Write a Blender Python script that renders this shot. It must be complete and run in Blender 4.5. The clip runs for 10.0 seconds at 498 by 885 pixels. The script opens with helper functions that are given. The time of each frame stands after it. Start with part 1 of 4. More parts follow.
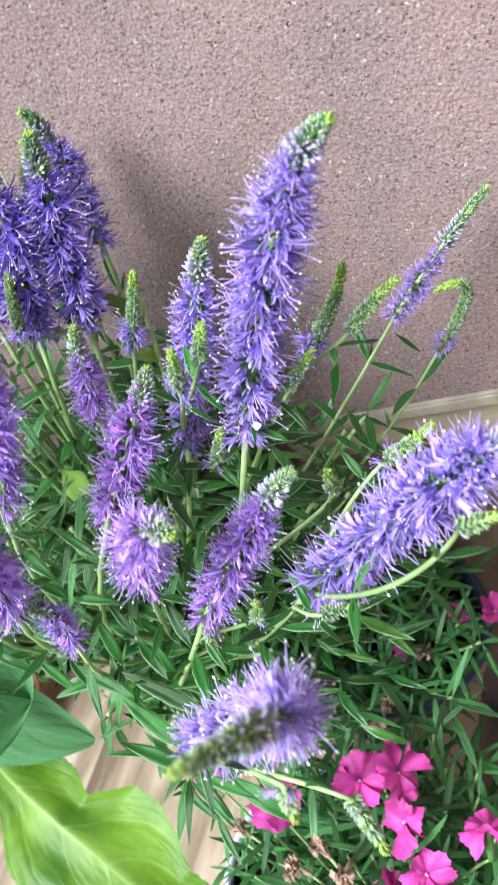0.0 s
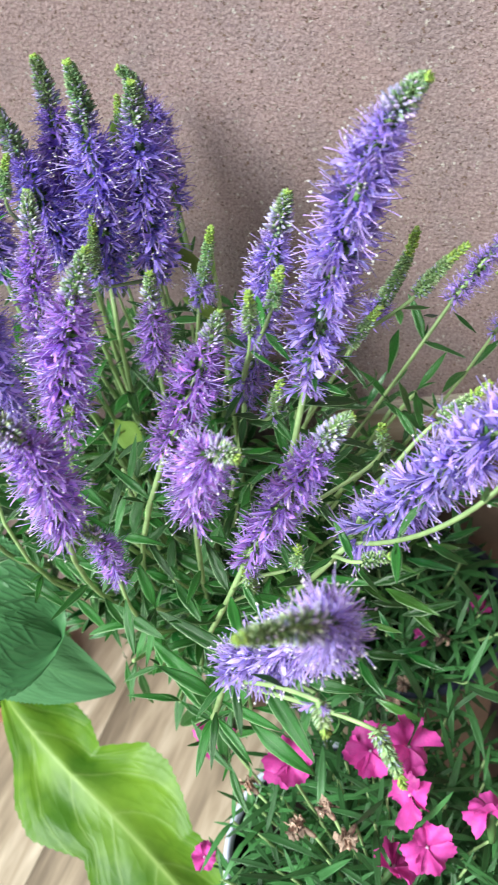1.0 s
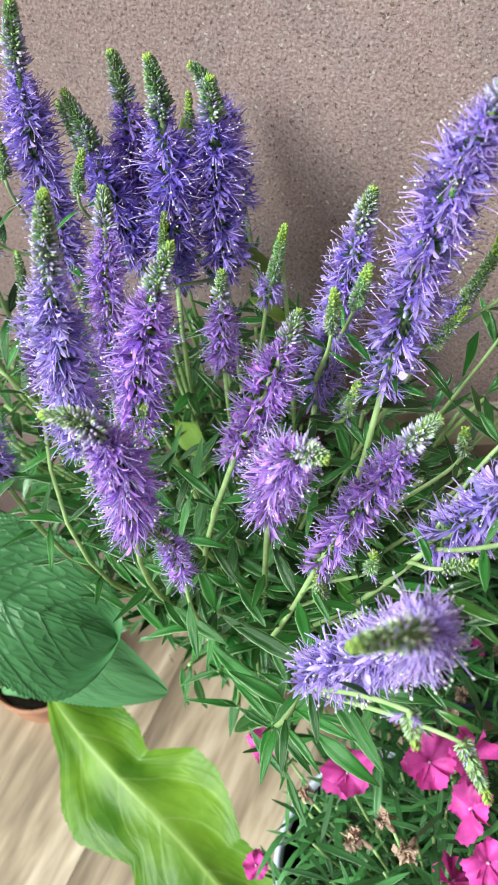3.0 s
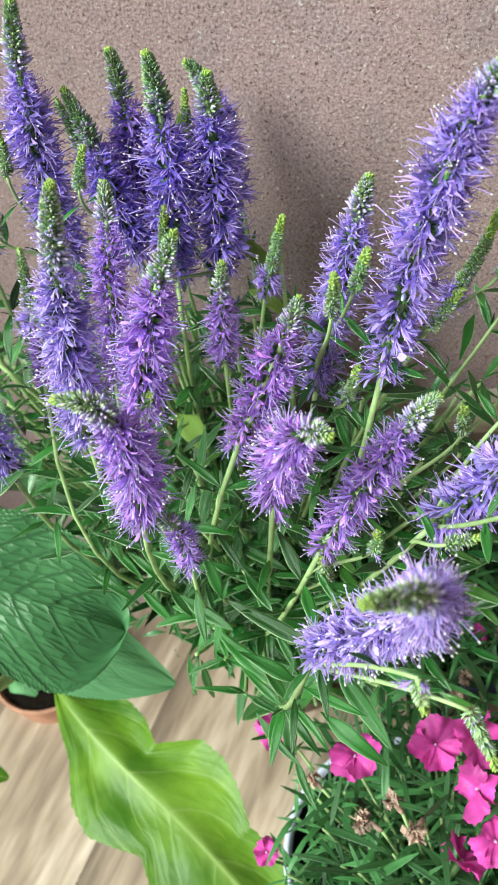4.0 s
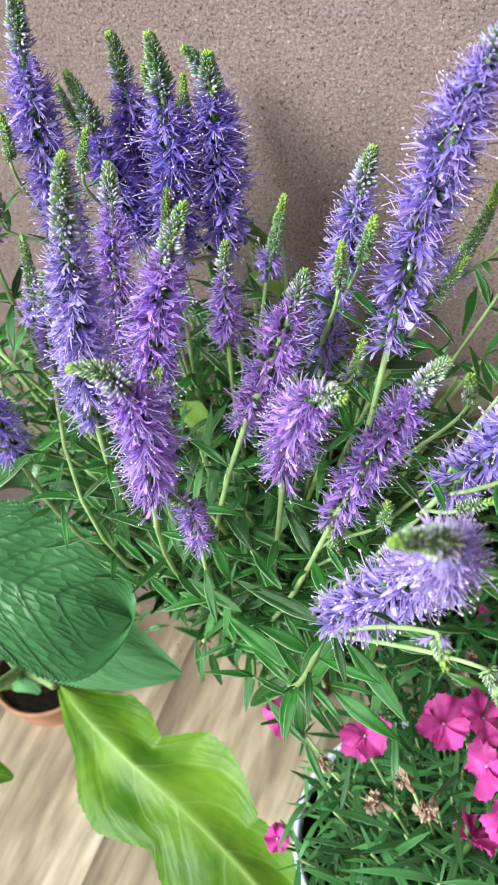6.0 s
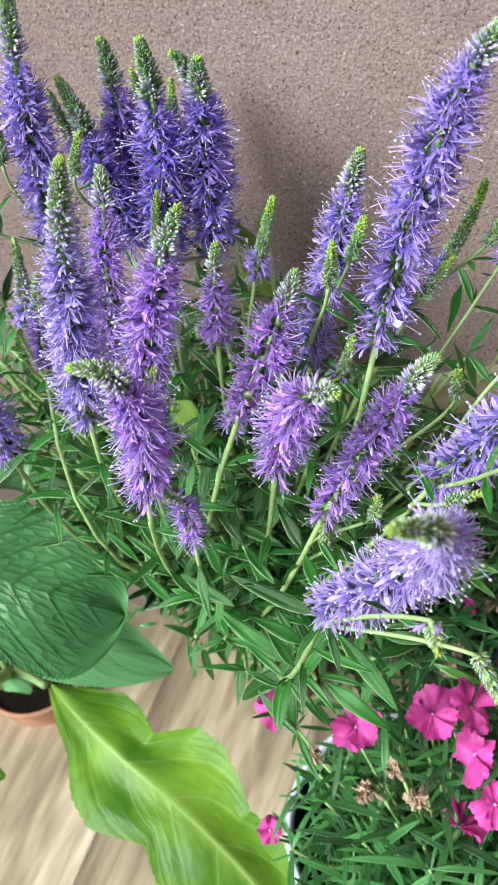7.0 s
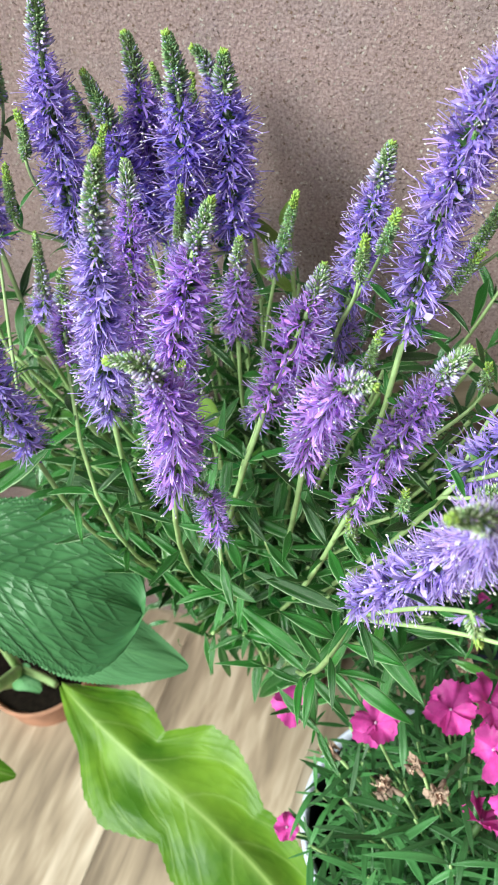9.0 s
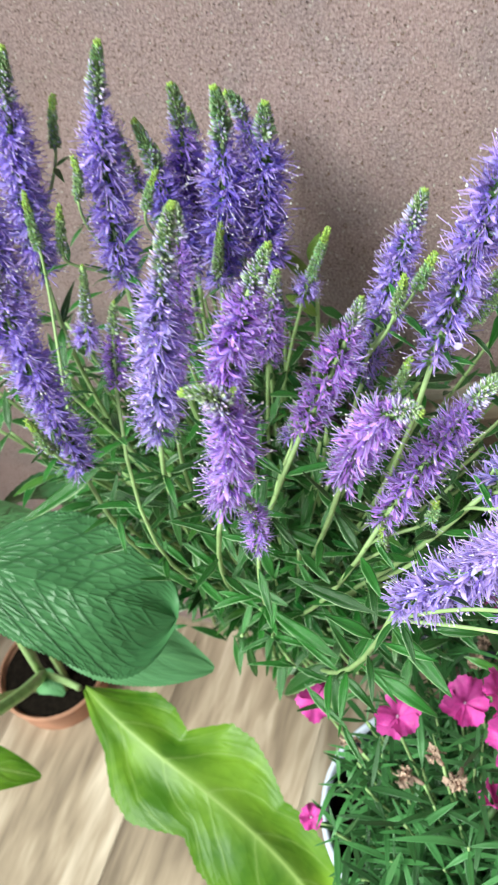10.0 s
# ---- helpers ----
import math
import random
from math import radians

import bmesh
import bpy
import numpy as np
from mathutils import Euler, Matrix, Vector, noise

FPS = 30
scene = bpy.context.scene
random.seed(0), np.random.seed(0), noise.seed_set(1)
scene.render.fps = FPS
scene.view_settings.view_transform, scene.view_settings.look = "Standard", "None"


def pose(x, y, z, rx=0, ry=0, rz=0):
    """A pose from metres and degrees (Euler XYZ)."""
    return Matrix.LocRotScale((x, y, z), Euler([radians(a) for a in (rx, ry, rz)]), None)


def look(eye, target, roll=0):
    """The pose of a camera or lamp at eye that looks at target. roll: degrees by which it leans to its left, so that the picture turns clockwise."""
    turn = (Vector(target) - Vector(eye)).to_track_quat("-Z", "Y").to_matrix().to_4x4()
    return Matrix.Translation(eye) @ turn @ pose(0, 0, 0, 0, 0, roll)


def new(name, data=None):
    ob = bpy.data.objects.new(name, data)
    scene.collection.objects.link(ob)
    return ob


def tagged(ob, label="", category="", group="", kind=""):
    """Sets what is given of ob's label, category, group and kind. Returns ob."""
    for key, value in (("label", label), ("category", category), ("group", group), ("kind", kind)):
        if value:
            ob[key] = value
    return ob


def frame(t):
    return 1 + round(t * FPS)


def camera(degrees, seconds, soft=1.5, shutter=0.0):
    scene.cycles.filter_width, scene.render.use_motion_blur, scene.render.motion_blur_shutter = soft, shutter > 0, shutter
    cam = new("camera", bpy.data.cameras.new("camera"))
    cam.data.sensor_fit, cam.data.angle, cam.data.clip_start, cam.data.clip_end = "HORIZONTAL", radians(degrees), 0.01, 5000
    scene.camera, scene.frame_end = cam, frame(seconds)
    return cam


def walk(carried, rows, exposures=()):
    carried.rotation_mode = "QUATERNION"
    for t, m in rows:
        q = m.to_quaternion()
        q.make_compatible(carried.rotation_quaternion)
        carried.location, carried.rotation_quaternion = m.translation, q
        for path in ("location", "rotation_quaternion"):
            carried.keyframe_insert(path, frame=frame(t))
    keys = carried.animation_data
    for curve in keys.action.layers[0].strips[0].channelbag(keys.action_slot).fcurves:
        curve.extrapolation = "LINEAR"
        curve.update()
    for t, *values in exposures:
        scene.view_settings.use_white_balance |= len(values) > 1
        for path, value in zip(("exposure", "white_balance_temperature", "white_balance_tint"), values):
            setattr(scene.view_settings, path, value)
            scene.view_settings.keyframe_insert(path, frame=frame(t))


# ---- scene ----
cam = camera(30.09, 10.0, shutter=0.5)
cam.data.dof.use_dof, cam.data.dof.focus_distance, cam.data.dof.aperture_fstop = True, 0.335, 33.0
PATH = [
    (0, (0.06887, 0.03636, 0.78718), (-0.09783, 0.31395, 0.40618), -18.30),
    (0.5, (0.07485, 0.02159, 0.78393), (-0.09815, 0.29905, 0.40566), -15.45),
    (1, (0.06650, 0.00751, 0.78738), (-0.11280, 0.28483, 0.41195), -13.81),
    (1.5, (0.06045, 0.00390, 0.78772), (-0.12681, 0.27907, 0.41460), -13.43),
    (2, (0.05595, 0.00655, 0.78491), (-0.13527, 0.28062, 0.41300), -13.58),
    (2.5, (0.04860, 0.00619, 0.78403), (-0.14428, 0.27929, 0.41226), -14.09),
    (4, (0.05034, -0.00701, 0.78571), (-0.14108, 0.26974, 0.41589), -15.60),
    (4.5, (0.04663, -0.01225, 0.78145), (-0.14389, 0.26635, 0.41255), -15.72),
    (5, (0.04152, -0.01696, 0.78014), (-0.14655, 0.26360, 0.41148), -15.66),
    (5.5, (0.04621, -0.01819, 0.77997), (-0.14192, 0.26392, 0.41251), -15.83),
    (7, (0.04491, -0.02849, 0.78587), (-0.13138, 0.25943, 0.41705), -15.17),
    (7.5, (0.03589, -0.02618, 0.78934), (-0.13628, 0.26263, 0.41928), -14.79),
    (8, (0.03199, -0.02744, 0.78727), (-0.13973, 0.26211, 0.41758), -14.68),
    (8.5, (0.03482, -0.02956, 0.78749), (-0.13686, 0.25993, 0.41774), -14.68),
    (9, (0.03215, -0.03435, 0.78609), (-0.13960, 0.25543, 0.41660), -14.73),
    (9.5, (0.02929, -0.04040, 0.79031), (-0.14034, 0.25063, 0.42082), -14.61),
    (10, (0.01597, -0.05730, 0.81875), (-0.14295, 0.23799, 0.44787), -13.70),
]
walk(cam, [(t, look(eye, target, roll)) for t, eye, target, roll in PATH], [(0.0, 0.63, 6080, -2), (1.0, 0.44, 6300, -6), (2.5, 0.38, 6440, -10), (10.0, 0.40, 6440, -10)])

# ---- light ----
world = bpy.data.worlds.new("overcast_sky")
scene.world = world
world.use_nodes = True
wn = world.node_tree
sky = wn.nodes.new("ShaderNodeTexSky")
sky.sky_type = "NISHITA"
sky.sun_disc = False
SUN_ELEV, SUN_ROT = radians(46), radians(213)
sky.sun_elevation, sky.sun_rotation = SUN_ELEV, SUN_ROT
sky.air_density, sky.dust_density, sky.ozone_density = 1.0, 4.0, 1.0
wn.nodes["Background"].inputs["Strength"].default_value = 0.026
wn.links.new(sky.outputs["Color"], wn.nodes["Background"].inputs["Color"])
sun = new("sun", bpy.data.lights.new("sun", "SUN"))
sun.data.energy, sun.data.angle, sun.data.color = 4.9, radians(36), (1.0, 0.99, 0.965)
sun_way = Vector((math.sin(SUN_ROT) * math.cos(SUN_ELEV), math.cos(SUN_ROT) * math.cos(SUN_ELEV), math.sin(SUN_ELEV)))
sun.matrix_basis = look(sun_way * 5, (0, 0, 0))

# ---- materials ----
rng = np.random.default_rng(7)


def material(name, base, rough=0.6, spread=0.0, hue=0.0, scale=0.0, dark=0.75, bump=0.0, bump_scale=400.0, trans=0.0, spec=0.5, hue_ob=0.0, rib=None):
    """A principled surface: per-piece variation, a noise mottle, fine relief and thin-leaf translucency."""
    m = bpy.data.materials.new(name)
    m.use_nodes = True
    nt = m.node_tree
    bsdf = nt.nodes["Principled BSDF"]
    bsdf.inputs["Roughness"].default_value = rough
    bsdf.inputs["Specular IOR Level"].default_value = spec
    colour = nt.nodes.new("ShaderNodeRGB")
    colour.outputs[0].default_value = (*base, 1)
    out = colour.outputs[0]
    if spread or hue:
        geo = nt.nodes.new("ShaderNodeNewGeometry")
        info = nt.nodes.new("ShaderNodeObjectInfo")
        add = nt.nodes.new("ShaderNodeMath")
        add.operation = "ADD"
        nt.links.new(geo.outputs["Random Per Island"], add.inputs[0])
        nt.links.new(info.outputs["Random"], add.inputs[1])
        wrap = nt.nodes.new("ShaderNodeMath")
        wrap.operation = "FRACT"
        nt.links.new(add.outputs[0], wrap.inputs[0])
        hsv = nt.nodes.new("ShaderNodeHueSaturation")
        for socket, low, high in (("Value", 1 - spread, 1 + spread), ("Hue", 0.5 - hue, 0.5 + hue)):
            span = nt.nodes.new("ShaderNodeMapRange")
            span.inputs["To Min"].default_value, span.inputs["To Max"].default_value = low, high
            nt.links.new((wrap if socket == "Value" else geo).outputs[0 if socket == "Value" else "Random Per Island"], span.inputs["Value"])
            result = span.outputs["Result"]
            if socket == "Hue" and hue_ob:
                whole = nt.nodes.new("ShaderNodeMath")
                whole.operation = "MULTIPLY_ADD"
                whole.inputs[1].default_value, whole.inputs[2].default_value = 2 * hue_ob, -hue_ob
                nt.links.new(info.outputs["Random"], whole.inputs[0])
                both = nt.nodes.new("ShaderNodeMath")
                both.operation = "ADD"
                nt.links.new(result, both.inputs[0])
                nt.links.new(whole.outputs[0], both.inputs[1])
                result = both.outputs[0]
            nt.links.new(result, hsv.inputs[socket])
        nt.links.new(out, hsv.inputs["Color"])
        out = hsv.outputs["Color"]
    where = nt.nodes.new("ShaderNodeTexCoord")
    if scale:
        noise_tex = nt.nodes.new("ShaderNodeTexNoise")
        noise_tex.inputs["Scale"].default_value, noise_tex.inputs["Detail"].default_value = scale, 5
        nt.links.new(where.outputs["Object"], noise_tex.inputs["Vector"])
        ramp = nt.nodes.new("ShaderNodeMapRange")
        ramp.inputs["From Min"].default_value, ramp.inputs["From Max"].default_value = 0.35, 0.65
        ramp.inputs["To Min"].default_value, ramp.inputs["To Max"].default_value = dark, 1.1
        nt.links.new(noise_tex.outputs["Fac"], ramp.inputs["Value"])
        mult = nt.nodes.new("ShaderNodeVectorMath")
        mult.operation = "SCALE"
        nt.links.new(out, mult.inputs[0])
        nt.links.new(ramp.outputs["Result"], mult.inputs["Scale"])
        out = mult.outputs["Vector"]
    if rib:
        uv = nt.nodes.new("ShaderNodeUVMap")
        split = nt.nodes.new("ShaderNodeSeparateXYZ")
        nt.links.new(uv.outputs["UV"], split.inputs[0])
        span = nt.nodes.new("ShaderNodeMath")
        span.operation = "COMPARE"
        span.inputs[1].default_value, span.inputs[2].default_value = 0.5, 0.02
        nt.links.new(split.outputs["X"], span.inputs[0])
        rim = nt.nodes.new("ShaderNodeMath")
        rim.operation = "PINGPONG"
        rim.inputs[1].default_value = 0.5
        nt.links.new(split.outputs["X"], rim.inputs[0])
        thin = nt.nodes.new("ShaderNodeMath")
        thin.operation = "LESS_THAN"
        thin.inputs[1].default_value = 0.045
        nt.links.new(rim.outputs[0], thin.inputs[0])
        faint = nt.nodes.new("ShaderNodeMath")
        faint.operation = "MULTIPLY"
        faint.inputs[1].default_value = 0.18
        nt.links.new(span.outputs[0], faint.inputs[0])
        either = nt.nodes.new("ShaderNodeMath")
        either.operation = "MAXIMUM"
        nt.links.new(faint.outputs[0], either.inputs[0])
        nt.links.new(thin.outputs[0], either.inputs[1])
        line = nt.nodes.new("ShaderNodeMix")
        line.data_type = "RGBA"
        line.inputs[7].default_value = (*rib, 1)
        nt.links.new(either.outputs[0], line.inputs[0])
        nt.links.new(out, line.inputs[6])
        out = line.outputs[2]
    nt.links.new(out, bsdf.inputs["Base Color"])
    if bump:
        fine = nt.nodes.new("ShaderNodeTexNoise")
        fine.inputs["Scale"].default_value, fine.inputs["Detail"].default_value = bump_scale, 4
        nt.links.new(where.outputs["Object"], fine.inputs["Vector"])
        relief = nt.nodes.new("ShaderNodeBump")
        relief.inputs["Strength"].default_value, relief.inputs["Distance"].default_value = bump, 0.001
        nt.links.new(fine.outputs["Fac"], relief.inputs["Height"])
        nt.links.new(relief.outputs["Normal"], bsdf.inputs["Normal"])
    if trans:
        thin = nt.nodes.new("ShaderNodeBsdfTranslucent")
        nt.links.new(out, thin.inputs["Color"])
        mix = nt.nodes.new("ShaderNodeMixShader")
        mix.inputs["Fac"].default_value = trans
        nt.links.new(bsdf.outputs[0], mix.inputs[1])
        nt.links.new(thin.outputs[0], mix.inputs[2])
        nt.links.new(mix.outputs[0], nt.nodes["Material Output"].inputs["Surface"])
    return m


# the rear spikes' tone is bluer, and darkened a little for their shade
PETALS = {name: material(name + "_petal", base, 0.45, 0.5, 0.018, 300, 0.8, trans=0.2, hue_ob=0.008)
          for name, base in (("violet", (0.485, 0.345, 0.95)), ("purple", (0.575, 0.305, 0.95)), ("shaded_indigo", (0.385, 0.265, 0.89)), ("lilac", (0.55, 0.42, 0.97)))}
STAMEN = material("violet_filament", (0.57, 0.42, 0.93), 0.45, 0.4, 0.02, trans=0.1)
ANTHER = material("pale_anther", (0.84, 0.80, 0.82), 0.6, 0.25)
CALYX = material("calyx_green", (0.13, 0.25, 0.08), 0.55, 0.5, 0.03, trans=0.12)
BUD = material("lilac_bud", (0.62, 0.54, 0.86), 0.5, 0.4, 0.05, trans=0.12)
# bud greens vary by spike; the darker violet and indigo ones partly hold shade
GREEN_BUDS = {name: material(name + "_spike_bud", base, 0.5, 0.45, 0.05, trans=0.12, hue_ob=0.02)
              for name, base in (("violet", (0.46, 0.59, 0.38)), ("purple", (0.62, 0.72, 0.53)), ("shaded_indigo", (0.34, 0.48, 0.28)), ("lilac", (0.64, 0.74, 0.54)))}
SEPAL = material("pale_sepal", (0.37, 0.53, 0.26), 0.55, 0.45, 0.04, trans=0.15, hue_ob=0.02)
TIP = material("lime_bud", (0.50, 0.68, 0.17), 0.55, 0.3, 0.02, trans=0.25)
STEM = material("pale_green_stem", (0.41, 0.57, 0.25), 0.5, 0.22, 0.015, 120, 0.8, 0.2, 900)
LEAF = material("speedwell_leaf", (0.034, 0.146, 0.022), 0.30, 0.55, 0.03, 90, 0.7, 0.3, 700, trans=0.06, spec=0.7, rib=(0.28, 0.42, 0.22))
YOUNG = material("young_lime_leaf", (0.24, 0.38, 0.08), 0.4, 0.3, 0.02, 90, 0.8, 0.3, 700, trans=0.2)
BLADE = material("glaucous_blade", (0.076, 0.205, 0.066), 0.34, 0.55, 0.035, 120, 0.75, 0.15, 900, trans=0.14)
PINK = material("magenta_petal", (0.77, 0.085, 0.50), 0.55, 0.25, 0.015, 160, 0.75, 0.3, 700, trans=0.25)
PINK_EYE = material("mauve_eye", (0.55, 0.33, 0.52), 0.6, 0.3)
DRY = material("withered_petal", (0.62, 0.42, 0.35), 0.75, 0.55, 0.03, 300, 0.5, 0.5, 800, trans=0.2)
SOIL = material("potting_soil", (0.014, 0.010, 0.008), 0.95, 0.0, 0.0, 250, 0.4, 0.8, 500, spec=0.1)
TERRACOTTA = material("terracotta", (0.52, 0.26, 0.18), 0.8, 0.0, 0.0, 60, 0.8, 0.3, 600)
STONEWARE = material("brown_stoneware", (0.22, 0.15, 0.12), 0.6, 0.0, 0.0, 50, 0.8, 0.3, 500)
GLAZE = material("lilac_white_glaze", (0.60, 0.62, 0.80), 0.25, 0.0, 0.0, 40, 0.92)
GLAZE_IN = material("dark_blue_glaze", (0.03, 0.035, 0.07), 0.3, 0.0, 0.0, 40, 0.8)


def vein_leaf(name, dark, light, vein, rough, trans, cells=0.4, patch=9.0, net=0.25, side_vein=0.6, slant=0.6, across=14.0, along=1.6):
    """A broad leaf blade: pale midrib and side veins from the blade's own UV, mottled between them."""
    m = material(name, dark, rough, trans=trans, spec=0.28)
    nt = m.node_tree
    bsdf = nt.nodes["Principled BSDF"]
    uv = nt.nodes.new("ShaderNodeUVMap")
    split = nt.nodes.new("ShaderNodeSeparateXYZ")
    nt.links.new(uv.outputs["UV"], split.inputs[0])

    def calc(op, a, b=None, c=None):
        n = nt.nodes.new("ShaderNodeMath")
        n.operation = op
        for k, v in enumerate((a, b, c)):
            if isinstance(v, (int, float)):
                n.inputs[k].default_value = v
            elif v is not None:
                nt.links.new(v, n.inputs[k])
        return n.outputs[0]

    off = calc("ABSOLUTE", calc("SUBTRACT", split.outputs["X"], 0.5))
    where = nt.nodes.new("ShaderNodeTexCoord")
    noise_tex = nt.nodes.new("ShaderNodeTexNoise")
    noise_tex.inputs["Scale"].default_value, noise_tex.inputs["Detail"].default_value = patch, 4
    nt.links.new(where.outputs["Object"], noise_tex.inputs["Vector"])
    rib = calc("SMOOTH_MIN", 1.0, calc("DIVIDE", 0.012, calc("ADD", off, 0.004)), 0.2)
    wob = calc("SUBTRACT", noise_tex.outputs["Fac"], 0.5)
    ripple = nt.nodes.new("ShaderNodeTexNoise")
    ripple.inputs["Scale"].default_value, ripple.inputs["Detail"].default_value = 26, 3
    nt.links.new(uv.outputs["UV"], ripple.inputs["Vector"])
    small = calc("SUBTRACT", ripple.outputs["Fac"], 0.5)
    side = calc("SUBTRACT", split.outputs["Y"], calc("ADD", calc("MULTIPLY", off, slant), calc("MULTIPLY", calc("MULTIPLY", off, off), 0.80)))
    lane = calc("ADD", calc("MULTIPLY", side, 6.0), calc("ADD", calc("MULTIPLY", wob, 0.30), calc("MULTIPLY", small, 0.05)))
    wave = calc("ABSOLUTE", calc("SUBTRACT", calc("FRACT", lane), 0.5))
    branch = calc("MULTIPLY", calc("POWER", calc("MULTIPLY", wave, 2.0), 16.0), side_vein)
    veins = calc("MINIMUM", calc("ADD", rib, branch), 1.0)
    net_at = nt.nodes.new("ShaderNodeCombineXYZ")
    nt.links.new(calc("MULTIPLY", lane, along), net_at.inputs[0])
    nt.links.new(calc("ADD", calc("MULTIPLY", split.outputs["X"], across), calc("MULTIPLY", small, 0.3)), net_at.inputs[1])
    cell = nt.nodes.new("ShaderNodeTexVoronoi")
    cell.voronoi_dimensions, cell.feature = "2D", "DISTANCE_TO_EDGE"
    cell.inputs["Scale"].default_value, cell.inputs["Randomness"].default_value = 1.0, 0.8
    nt.links.new(net_at.outputs[0], cell.inputs["Vector"])
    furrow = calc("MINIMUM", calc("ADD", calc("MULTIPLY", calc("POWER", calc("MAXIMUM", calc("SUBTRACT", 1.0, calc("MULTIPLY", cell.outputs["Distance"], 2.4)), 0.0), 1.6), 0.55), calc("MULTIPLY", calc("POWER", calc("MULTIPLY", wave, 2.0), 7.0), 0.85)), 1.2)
    ground = nt.nodes.new("ShaderNodeMix")
    ground.data_type = "RGBA"
    ground.inputs[6].default_value, ground.inputs[7].default_value = (*dark, 1), (*light, 1)
    nt.links.new(calc("MULTIPLY_ADD", noise_tex.outputs["Fac"], 2.6, -0.88), ground.inputs[0])
    over = nt.nodes.new("ShaderNodeMix")
    over.data_type = "RGBA"
    over.inputs[7].default_value = (*vein, 1)
    nt.links.new(veins, over.inputs[0])
    for link in list(bsdf.inputs["Base Color"].links):
        nt.links.remove(link)
    nt.links.new(over.outputs[2], bsdf.inputs["Base Color"])
    for n in nt.nodes:
        if n.type == "BSDF_TRANSLUCENT":
            for link in list(n.inputs["Color"].links):
                nt.links.remove(link)
            nt.links.new(over.outputs[2], n.inputs["Color"])
    relief = nt.nodes.new("ShaderNodeBump")
    relief.inputs["Strength"].default_value, relief.inputs["Distance"].default_value = cells, 0.002
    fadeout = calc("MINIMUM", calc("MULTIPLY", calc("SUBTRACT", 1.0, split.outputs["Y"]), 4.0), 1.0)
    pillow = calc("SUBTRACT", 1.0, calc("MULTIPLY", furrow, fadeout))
    # base colour goes darker along the furrows, by net, besides their bump
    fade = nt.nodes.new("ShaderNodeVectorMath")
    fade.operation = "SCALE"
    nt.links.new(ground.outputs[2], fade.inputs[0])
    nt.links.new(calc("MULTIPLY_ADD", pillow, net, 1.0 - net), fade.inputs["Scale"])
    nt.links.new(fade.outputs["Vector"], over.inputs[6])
    nt.links.new(calc("SUBTRACT", pillow, calc("MULTIPLY", rib, 1.0)), relief.inputs["Height"])
    nt.links.new(relief.outputs["Normal"], bsdf.inputs["Normal"])
    return m


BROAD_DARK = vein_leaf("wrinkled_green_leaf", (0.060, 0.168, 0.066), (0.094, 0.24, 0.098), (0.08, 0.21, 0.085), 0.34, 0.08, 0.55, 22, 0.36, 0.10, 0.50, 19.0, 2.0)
BROAD_MID = vein_leaf("mid_green_leaf", (0.14, 0.33, 0.15), (0.17, 0.37, 0.17), (0.18, 0.40, 0.18), 0.5, 0.12, 0.2, 22, 0.12, 0.15, 0.50, 15.0)
BROAD_LIME = vein_leaf("yellowing_lime_leaf", (0.055, 0.155, 0.008), (0.225, 0.39, 0.034), (0.33, 0.47, 0.14), 0.40, 0.18, 0.16, 26, 0.07, 0.36, 0.22, 7.0, 2.6)


